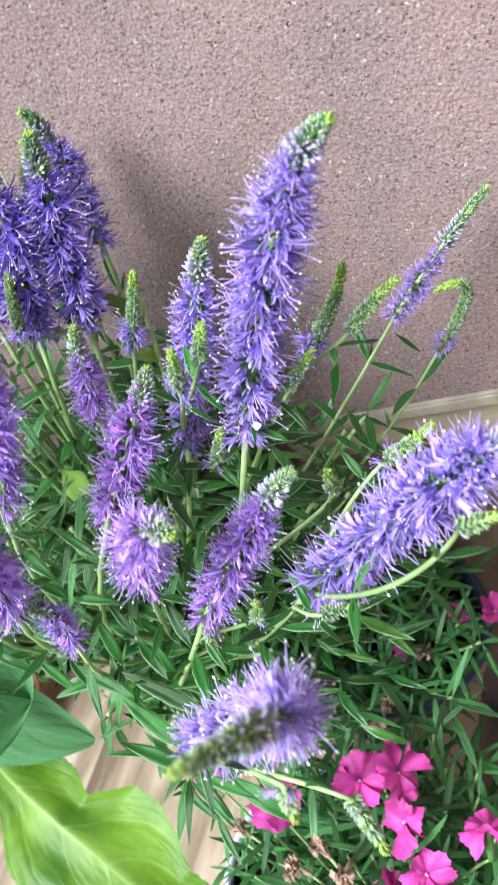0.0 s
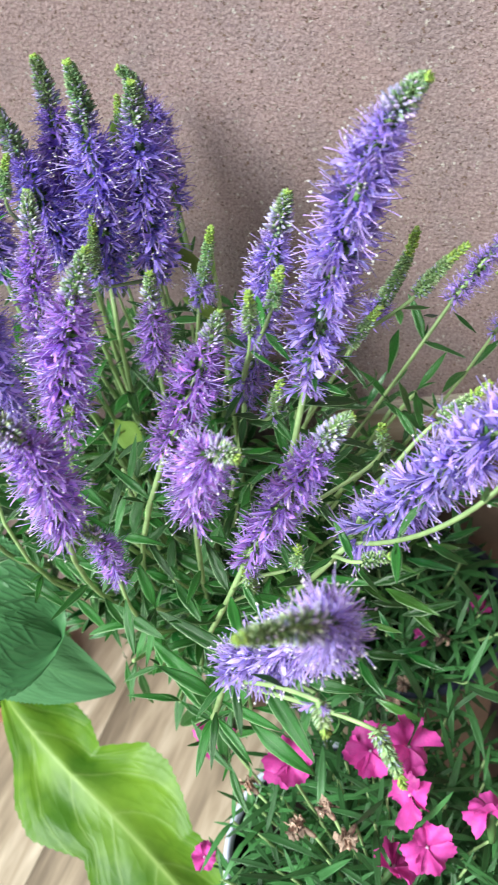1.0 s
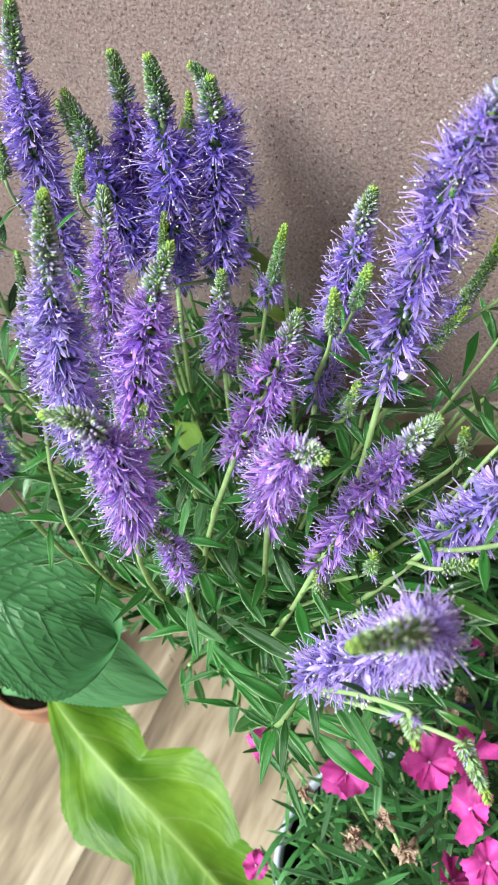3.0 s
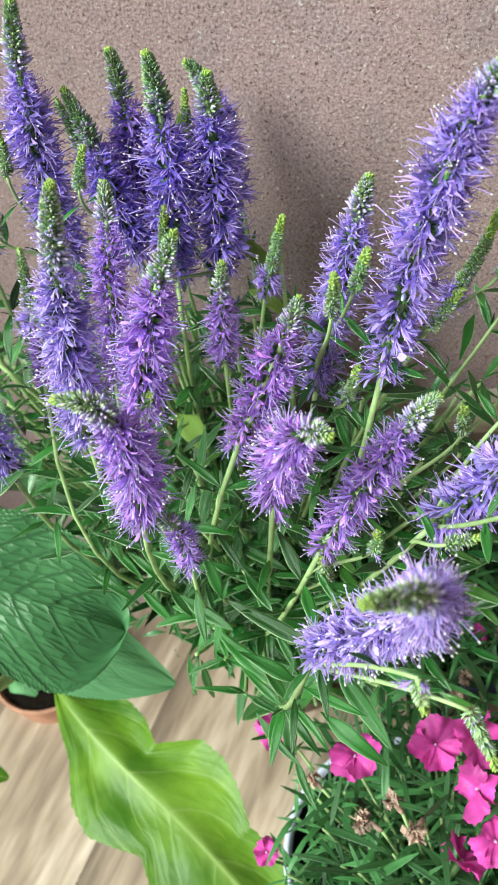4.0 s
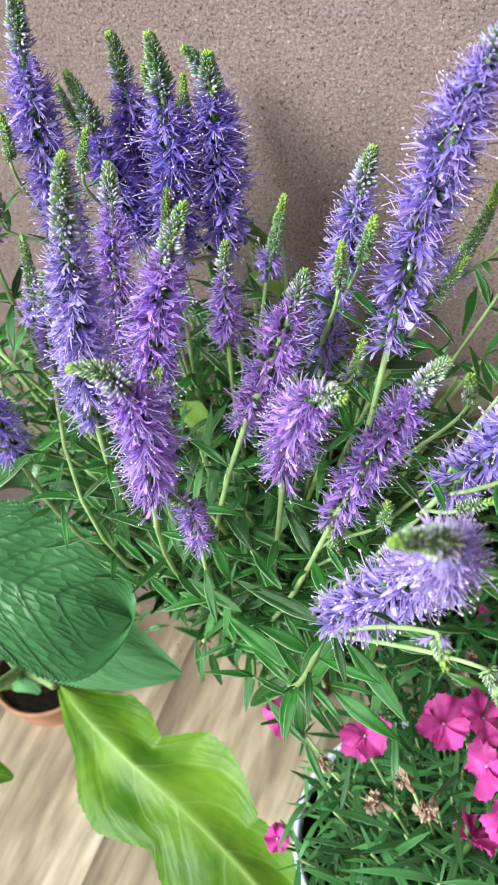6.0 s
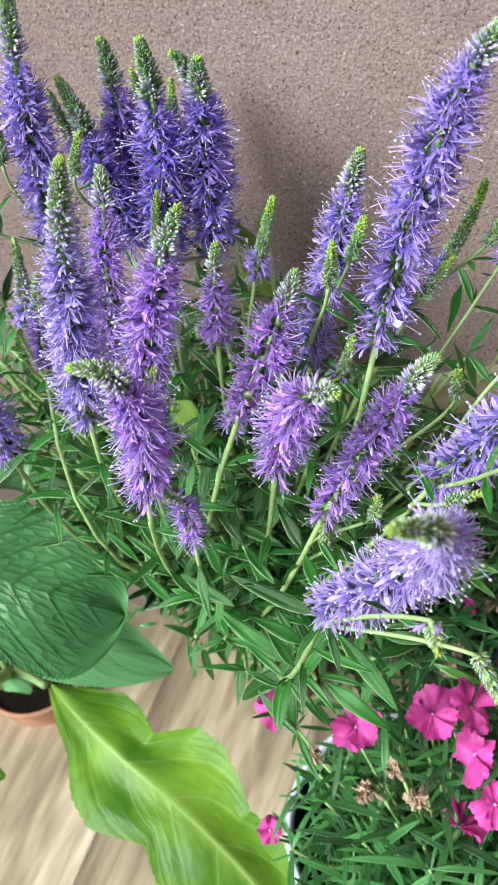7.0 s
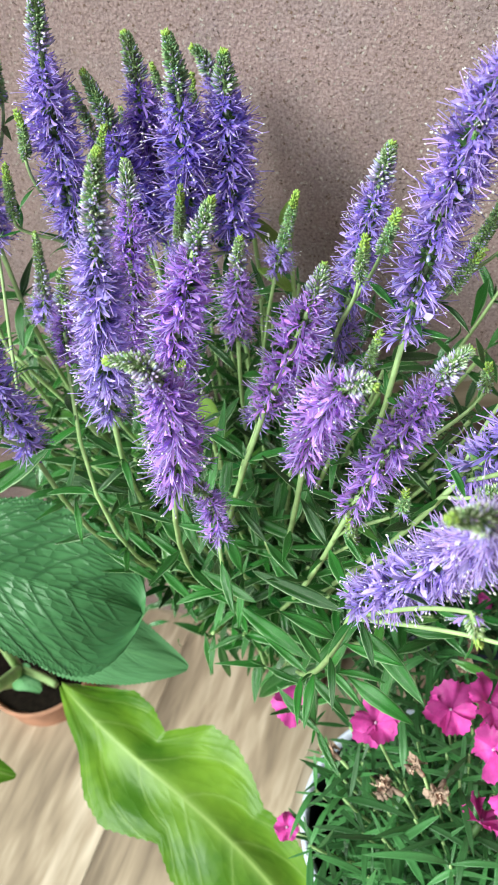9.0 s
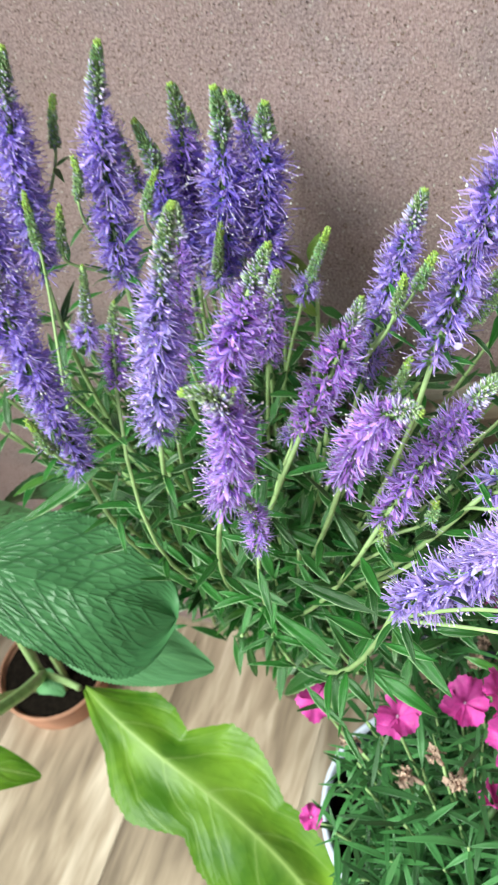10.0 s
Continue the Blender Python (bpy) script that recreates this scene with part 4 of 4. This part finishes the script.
def soil_disc(radius, seed):
    r = np.random.default_rng(seed)
    rings, sides = 9, 40
    v = [(0, 0, 0.004)]
    for i in range(1, rings + 1):
        for j in range(sides):
            a = j * 2 * np.pi / sides
            rr = radius * i / rings
            v.append((rr * np.cos(a), rr * np.sin(a), 0.004 * (1 - i / rings) + r.normal(0, 0.0013)))
    t = [(0, 1 + j, 1 + (j + 1) % sides) for j in range(sides)]
    q = [(1 + i * sides + j, 1 + (i + 1) * sides + j, 1 + (i + 1) * sides + (j + 1) % sides, 1 + i * sides + (j + 1) % sides) for i in range(rings - 1) for j in range(sides)]
    return mesh_of("soil", np.array(v), [np.array(t), np.array(q)], SOIL)


def pot(name, x, y, height, rim, foot, wall_t, outer, inner, label, band=0.0, group="", lip=None):
    thing = tagged(new(name), label, "plant pot", group)
    thing.location = (x, y, 0)
    h, b = height, band
    k = min(0.018, 0.09 * height)
    shell = [(0.0, 0.0), (foot - 0.004, 0.0), (foot, 0.004), (rim - 0.003 - b * 0.1, h - 1.2 * k - b), (rim + b * 0.12, h - k - b * 0.8), (rim + b * 0.15, h - 0.003), (rim - 0.0015, h), (rim - wall_t + 0.001, h), (rim - wall_t, h - 0.003)]
    part("shell", lathe("shell", shell[:6] if lip else shell, outer), thing)
    if lip:
        part("rim", lathe("rim", [(rim - 0.0005, h - 0.006), (rim + 0.0012, h - 0.004), (rim + 0.001, h - 0.001), (rim - 0.001, h + 0.0006), (rim - wall_t + 0.001, h), (rim - wall_t - 0.0005, h - 0.004)], lip), thing, "glazed rim")
    part("inner_wall", lathe("inner_wall", [(rim - wall_t, h - 0.003), (rim - wall_t - 0.002, h - 0.03), (rim - wall_t - 0.004, h - 0.05)], inner), thing)
    s = part("soil", soil_disc(rim - wall_t - 0.002, int(abs(x * 1000))), thing, "dark crumbly potting soil")
    s.location = (0, 0, h - min(0.024, 0.16 * h))
    return thing


pot("speedwell_pot", -0.19, 0.317, 0.16, 0.036, 0.026, 0.004, STONEWARE, STONEWARE, "narrow brown stoneware pot hidden under the speedwell leaves", 0.0)
pot("small_terracotta_pot", -0.423, 0.254, 0.036, 0.0545, 0.030, 0.0036, TERRACOTTA, TERRACOTTA, "small terracotta pot with bare dark soil", 0.0)
pot("stoneware_pot", -0.029, 0.1475, 0.225, 0.0695, 0.05, 0.0035, STONEWARE, GLAZE_IN, "brown stoneware pot with lilac-white rim full of pink dianthus", 0.0, "stoneware pots", GLAZE)
pot("stoneware_pot", -0.025, 0.2835, 0.287, 0.058, 0.042, 0.005, STONEWARE, GLAZE_IN, "brown stoneware pot with dark blue rim by the wall", 0.0, "stoneware pots", GLAZE_IN)

# ---- dianthus ----
BLADE_MESHES = []
for k in range(6):
    v, t, q, uv = blade(1.0, 0.085 + 0.018 * (k % 3), 0.45, -0.1 + 0.16 * k, 8, 0.0, 1.7, 0.03, 40 + k)
    BLADE_MESHES.append(mesh_of("blade_leaf", v, [q], BLADE, uv))


def flower_head(radius, seed):
    """Five broad overlapping petals, cupped, folded and ruffled along a toothed margin."""
    r = np.random.default_rng(seed)
    pieces = []
    for k in range(5):
        a0 = k * 2 * np.pi / 5 + r.normal(0, 0.15)
        rows, cols = 9, 17
        tilt, curl, fold = r.uniform(0.35, 0.95), r.uniform(0.1, 0.75), r.uniform(-0.25, 0.35)
        ph, skew, size = r.uniform(0, 6, 3), r.normal(0, 0.15), r.uniform(0.85, 1.1)
        v = []
        for i in range(rows):
            s = i / (rows - 1)
            for j in range(cols):
                u = 2 * j / (cols - 1) - 1
                half = 0.80 + 0.14 * s
                tooth = 0.07 * np.sin(6 * u + ph[0]) * s**4 + (0.035 if j % 2 else -0.035) * (i == rows - 1)
                reach = size * (0.03 + s * (0.95 + tooth - 0.20 * u * u * s))
                ang = a0 + half * u + skew * s
                z = tilt * s - curl * s * s + s**2.6 * (0.26 * np.sin(3.6 * u + ph[1]) + 0.09 * np.sin(9 * u + ph[2])) + 0.07 * u * (1 - s * 0.4) + fold * u * u * s
                v.append((reach * np.cos(ang), reach * np.sin(ang), z))
        q = [(i * cols + j, i * cols + j + 1, (i + 1) * cols + j + 1, (i + 1) * cols + j) for i in range(rows - 1) for j in range(cols - 1)]
        pieces.append((np.array(v) * radius, [], q))
    return pieces


def dianthus(x, y, z, blades, reach, flowers, withered, seed, label, lift=0.05):
    """A cushion of narrow blades over a pot, with flowers and withered heads at their places."""
    r = np.random.default_rng(seed)
    home = np.array((x, y, z))
    thing = tagged(new("dianthus_plant"), label, "plant", "dianthus plants")
    thing.location = home
    stems = max(10, blades // 9)
    for k in range(stems):
        ang, far = k * 2.39996, reach * math.sqrt((k + 0.5) / stems)
        top = np.array((far * math.cos(ang), far * math.sin(ang), lift - 0.3 * far + r.uniform(-0.02, 0.02)))
        root = top * (0.45, 0.45, 0) + (0, 0, -0.012)
        pts = [root, root + (0, 0, 0.02), top * (0.9, 0.9, 0.6), top]
        v, t, q = tube(pts, (0.0011, 0.0008), 5, 8)
        stalk = part("stem", mesh_of("stem", v, [np.array(t), np.array(q)], STEM), thing)
        at, go = bezier(pts, 30)
        a, b = frames(go)
        turn = r.uniform(0, 3)
        for j in range(9):
            i = min(29, int(30 * (0.25 + 0.75 * j / 8)))
            for flip in (0, np.pi):
                w = turn + j * 1.57 + flip + r.normal(0, 0.2)
                side = np.cos(w) * a[i] + np.sin(w) * b[i]
                m = aim(at[i], side + go[i] * r.uniform(0.2, 1.5), (0, 0, 1), r.uniform(0.014, 0.040))
                ob = new("blade_leaf", BLADE_MESHES[r.integers(6)])
                ob.parent = stalk
                ob.matrix_basis = Matrix(m.tolist())
    for k, (px, py, pz, rad) in enumerate(flowers):
        head = np.array((px, py, pz)) - home
        root = head * (0.5, 0.5, 0) + (0, 0, 0.0)
        face = unit(np.array((0.05, -0.15, 1.0)) + r.normal(0, 0.65, 3) * (1, 1, 0.3))
        v, t, q = tube([root, head * (0.8, 0.8, 0.5), head - face * 0.016], (0.0010, 0.0008), 5, 8)
        stalk = part("flower_stalk", mesh_of("flower_stalk", v, [np.array(t), np.array(q)], STEM), thing)
        v, t, q = tube([head - face * 0.017, head - face * 0.009, head - face * 0.0005], (0.0016, 0.0024, 0.0020), 8, 6)
        part("calyx", mesh_of("calyx", v, [np.array(t), np.array(q)], CALYX), stalk)
        m = outward((0, 0, 0), face, r.uniform(0, 6), 1.0)
        for pv, pt, pq in flower_head(rad * 0.9, seed * 31 + k):
            part("petal", mesh_of("petal", pv @ m[:3, :3].T + head, [np.array(pq)], PINK), stalk)
        v, t, q = tube([head - face * 0.001, head + face * 0.0012, head + face * 0.0022], (0.0012, 0.0005), 7, 4)
        part("eye", mesh_of("eye", v, [np.array(t), np.array(q)], PINK_EYE), stalk)
    for k, (px, py, pz) in enumerate(withered):
        head = np.array((px, py, pz)) - home
        way = unit(np.array((r.normal(0, 1), r.normal(0, 1), 0.5)))
        v, t, q = tube([head * (0.5, 0.5, 0), head * (0.8, 0.8, 0.6), head], (0.0009, 0.0008), 5, 7)
        stalk = part("withered_stalk", mesh_of("withered_stalk", v, [np.array(t), np.array(q)], STEM), thing)
        v, t, q = tube([head, head + way * 0.003, head + way * 0.007], (0.0009, 0.0015, 0.0014), 8, 6)
        part("dry_calyx", mesh_of("dry_calyx", v, [np.array(t), np.array(q)], DRY), stalk)
        m = outward((0, 0, 0), way, r.uniform(0, 6), 1.0)
        for pv, _, pq in flower_head(0.0078, seed * 17 + k):
            pv = pv * (0.62, 0.62, 1.15) + r.normal(0, 0.0003, pv.shape)
            part("withered_petal", mesh_of("withered_petal", pv @ m[:3, :3].T + head + way * 0.007, [np.array(pq)], DRY), stalk)
    return thing


dianthus(0.002, 0.141, 0.207, 960, 0.088, [
    (-0.016, 0.177, 0.320, 0.0165), (0.002, 0.183, 0.325, 0.0165), (0.009, 0.164, 0.315, 0.015), (0.022, 0.145, 0.306, 0.014),
    (0.008, 0.133, 0.295, 0.0145), (0.047, 0.170, 0.310, 0.015), (-0.047, 0.149, 0.345, 0.0145), (-0.099, 0.162, 0.313, 0.013),
    (-0.094, 0.112, 0.262, 0.0085),
], [(-0.045, 0.134, 0.310), (-0.021, 0.137, 0.325), (-0.030, 0.130, 0.310), (-0.011, 0.138, 0.325), (-0.068, 0.143, 0.300), (-0.017, 0.136, 0.320)], 3,
    "magenta dianthus in bloom with narrow leaves and withered heads", 0.085)
dianthus(-0.034, 0.272, 0.270, 380, 0.071, [(0.015, 0.286, 0.300, 0.008), (-0.013, 0.258, 0.300, 0.007), (0.034, 0.292, 0.300, 0.011)],
    [(-0.003, 0.254, 0.300), (-0.014, 0.228, 0.300), (-0.012, 0.212, 0.300)], 5, "dark green dianthus in shade with few pink buds")


# ---- broad-leaved plant in the small pot ----
def broad_leaf(parent, home, rib, half, up, mat, seed, cup=0.0, serrate=0.03, quilt=0.004, lobe=0.0, label="", shape=0.75, left=None, right=None, dip=0.0, slant=0.50, blunt=0.0):
    """A large quilted leaf: rib is its curve, half its greatest half width, up the side it turns to."""
    r = np.random.default_rng(seed)
    rows, cols = 130, 49
    at, go = bezier(rib, rows)
    v, uv = [], []
    ph = r.uniform(0, 6, 4)
    for i in range(rows):
        s = i / (rows - 1)
        side = unit(np.cross(up, go[i]))
        top = np.cross(go[i], side)
        plain = half * (np.sin(np.pi * min(1.0, 0.03 + 0.97 * s) ** shape) ** 0.75 if s < 1 else 0.0) + 0.0012
        for j in range(cols):
            u = 2 * j / (cols - 1) - 1
            edge = abs(u) ** 6
            given = left if u < 0 else right
            w = np.interp(s, np.linspace(0, 1, len(given)), given) if given else plain
            if given and s > 1 - blunt:
                w = np.interp(1 - blunt, np.linspace(0, 1, len(given)), given) * math.sqrt(max(0.0, 1 - ((s - 1 + blunt) / blunt) ** 2))
            ww = w * (1 + serrate * edge * (2 * ((s * 42) % 1.0) - 1) + lobe * edge * np.sin(7 * s + ph[0] + (2 if u > 0 else 0)))
            calm = min(1.0, 6 * s, 5 * (1 - s)) * (1 - edge)
            vein = abs(math.cos(math.pi * (6 * (s - 0.5 * slant * abs(u) - 0.20 * u * u) + 0.10 * noise.noise((u * 3, s * 4, seed * 1.7))))) ** 5
            z = -quilt * calm * vein * min(1, abs(u) * 5) + cup * w * u * u - 0.6 * quilt * (1 if abs(u) < 0.03 else 0)
            z -= dip * w * max(0.0, u) * math.sin(math.pi * min(1.0, max(0.0, u) ** 0.6)) * min(1.0, 3 * s)
            z += half * 0.10 * noise.noise((u * 1.6, s * 3.1, seed)) + lobe * 0.10 * half * edge * np.sin(9 * s + ph[1] + u)
            v.append(at[i] + side * ww * u + top * z + go[i] * (0.18 * abs(u) * w * (1 - s)) - home)
            uv.append((0.5 + 0.5 * u, s))
    q = [(i * cols + j, i * cols + j + 1, (i + 1) * cols + j + 1, (i + 1) * cols + j) for i in range(rows - 1) for j in range(cols - 1)]
    ob = part("leaf", mesh_of("leaf", np.array(v), [np.array(q)], mat, np.array(uv)), parent, label)
    return ob


broad = tagged(new("broad_leaved_plant"), "broad-leaved plant with wrinkled green leaves and one yellowing leaf", "plant")
BH = np.array((-0.424, 0.269, 0.030))
broad.location = BH


def stalk(points, r0, r1, label=""):
    v, t, q = tube([np.array(p) for p in points], (r0, r1), 9, 16)
    part("leaf_stalk", mesh_of("leaf_stalk", v - BH, [np.array(t), np.array(q)], STEM), broad, label)


stalk([(-0.402, 0.240, 0.03), (-0.37, 0.205, 0.14), (-0.332, 0.179, 0.208)], 0.004, 0.0035)
stalk([(-0.332, 0.179, 0.206), (-0.31, 0.15, 0.25), (-0.30, 0.105, 0.30), (-0.31, 0.06, 0.34)], 0.0045, 0.004, "thick pale green leaf stalk")
stalk([(-0.334, 0.180, 0.206), (-0.345, 0.19, 0.30), (-0.33, 0.19, 0.40), (-0.278, 0.151, 0.426)], 0.0035, 0.0025)
stalk([(-0.338, 0.182, 0.200), (-0.345, 0.20, 0.26), (-0.32, 0.18, 0.34), (-0.260, 0.160, 0.35)], 0.003, 0.0022)
stalk([(-0.332, 0.179, 0.206), (-0.315, 0.176, 0.218), (-0.292, 0.171, 0.218)], 0.003, 0.0026)
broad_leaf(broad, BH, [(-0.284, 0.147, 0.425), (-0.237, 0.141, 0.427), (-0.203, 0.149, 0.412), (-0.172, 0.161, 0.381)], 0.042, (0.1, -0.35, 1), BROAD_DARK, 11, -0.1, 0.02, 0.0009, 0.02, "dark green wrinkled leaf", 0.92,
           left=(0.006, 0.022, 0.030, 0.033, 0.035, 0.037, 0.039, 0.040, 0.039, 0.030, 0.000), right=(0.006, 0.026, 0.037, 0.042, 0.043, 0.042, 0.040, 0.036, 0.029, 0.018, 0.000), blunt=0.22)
broad_leaf(broad, BH, [(-0.262, 0.160, 0.350), (-0.23, 0.155, 0.345), (-0.20, 0.160, 0.33), (-0.167, 0.169, 0.308)], 0.024, (0, -0.3, 1), BROAD_MID, 12, 0.0, 0.03, 0.0004, 0.03, "paler leaf under the dark one")
broad_leaf(broad, BH, [(-0.2857, 0.171, 0.2225), (-0.2197, 0.1305, 0.2182), (-0.1243, 0.1171, 0.2217), (-0.083, 0.0782, 0.1551)], 0.05, (0.05, -0.2, 1), BROAD_LIME, 13, -0.12, 0.02, 0.0006, 0.02, "yellow-green drooping leaf", 0.7,
           right=(0.003, 0.019, 0.032, 0.032, 0.025, 0.047, 0.048, 0.040, 0.029, 0.030, 0.026, 0.022, 0.000),
           left=(0.003, 0.013, 0.021, 0.039, 0.045, 0.038, 0.030, 0.041, 0.044, 0.045, 0.040, 0.034, 0.000), dip=0.35, slant=0.22)
broad_leaf(broad, BH, [(-0.409, 0.264, 0.264), (-0.368, 0.262, 0.308), (-0.325, 0.259, 0.333), (-0.270, 0.259, 0.338)], 0.034, (0.85, -0.15, 0.3), BROAD_DARK, 14, 0.0, 0.02, 0.0006, 0.03)
broad_leaf(broad, BH, [(-0.36, 0.225, 0.33), (-0.33, 0.225, 0.36), (-0.29, 0.225, 0.365), (-0.245, 0.218, 0.345)], 0.032, (0.3, 0.75, 0.35), BROAD_DARK, 15, 0.0, 0.02, 0.0006, 0.03)
broad_leaf(broad, BH, [(-0.40, 0.09, 0.20), (-0.37, 0.10, 0.205), (-0.345, 0.108, 0.195), (-0.314, 0.116, 0.172)], 0.020, (0, -0.2, 1), BROAD_LIME, 16, 0.0, 0.02, 0.0004, 0.03)
broad_leaf(broad, BH, [(-0.335, 0.178, 0.205), (-0.325, 0.172, 0.214), (-0.317, 0.170, 0.215), (-0.308, 0.168, 0.205)], 0.008, (0, -0.3, 1), BROAD_MID, 17, 0.0, 0.03, 0.0002, 0.1)
stalk([(-0.408, 0.250, 0.03), (-0.40, 0.25, 0.12), (-0.40, 0.255, 0.22), (-0.409, 0.264, 0.264)], 0.003, 0.0022)
stalk([(-0.405, 0.248, 0.03), (-0.38, 0.232, 0.2), (-0.38, 0.228, 0.30), (-0.36, 0.225, 0.33)], 0.003, 0.0022)
stalk([(-0.412, 0.238, 0.03), (-0.40, 0.18, 0.15), (-0.42, 0.12, 0.19), (-0.40, 0.09, 0.20)], 0.003, 0.0022)

# ---- planks of the floor and the joint of the wall, last ----
PLANK_W, PLANK_L = 0.15, 0.9
plank_meshes = {}


def plank_mesh(length, tone):
    key = (round(length, 3), tone)
    if key not in plank_meshes:
        bm = bmesh.new()
        box(bm, (-PLANK_W / 2 + 0.0003, -length / 2 + 0.0006, -0.008), (PLANK_W / 2 - 0.0003, length / 2 - 0.0006, 0.0), 0.0002)
        plank_meshes[key] = from_bm("plank", bm, PLANKS[tone])
    return plank_meshes[key]


for i in range(-12, 16):
    cx, far = -0.309 + PLANK_W / 2 + i * PLANK_W, WALL_Y - 0.003
    if abs(cx) > 2.1:
        continue
    length = PLANK_L * (0.9, 0.7, 0.55)[i % 3]
    while far - length > -2.6:
        ob = part("plank", plank_mesh(length, i % 3), floor)
        ob.location = (cx, far - length / 2, 0)
        far, length = far - length, PLANK_L

bm = bmesh.new()
box(bm, (-0.002, -0.36, -0.0328), (0.002, 0.36, 0.0328), 0.0008)
ob = part("skirting", from_bm("skirting", bm, PLANKS[0]), wall, "streaky grey-beige skirting strip")
ob.matrix_basis = pose(0.26 - 0.0137, WALL_Y - 0.0005, 0.507 - 0.0375, 0, -21.5, 0) @ Matrix.Rotation(radians(90), 4, "Z")
for drop in (0.0, 0.075):
    bm = bmesh.new()
    box(bm, (-0.36, -0.003, -0.0042), (0.36, 0.003, 0.0042), 0.0012)
    ob = part("mortar_joint", from_bm("mortar_joint", bm, MORTAR), wall)
    ob.matrix_basis = pose(0.26 - 0.0, WALL_Y - 0.0005, 0.507 - drop, 0, -21.5, 0)
# dark sheet on the wall: the shade below the strip, put in as colour
bm = bmesh.new()
box(bm, (-0.36, -0.002, -0.12), (0.36, 0.002, 0.12), 0.0008)
ob = part("shade_sheet", from_bm("shade_sheet", bm, STONEWARE), wall, "dark brown sheet standing in for the shade under the skirting strip")
ob.matrix_basis = pose(0.26 - 0.366 * 0.2, WALL_Y - 0.0005, 0.507 - 0.93 * 0.2, 0, -21.5, 0)
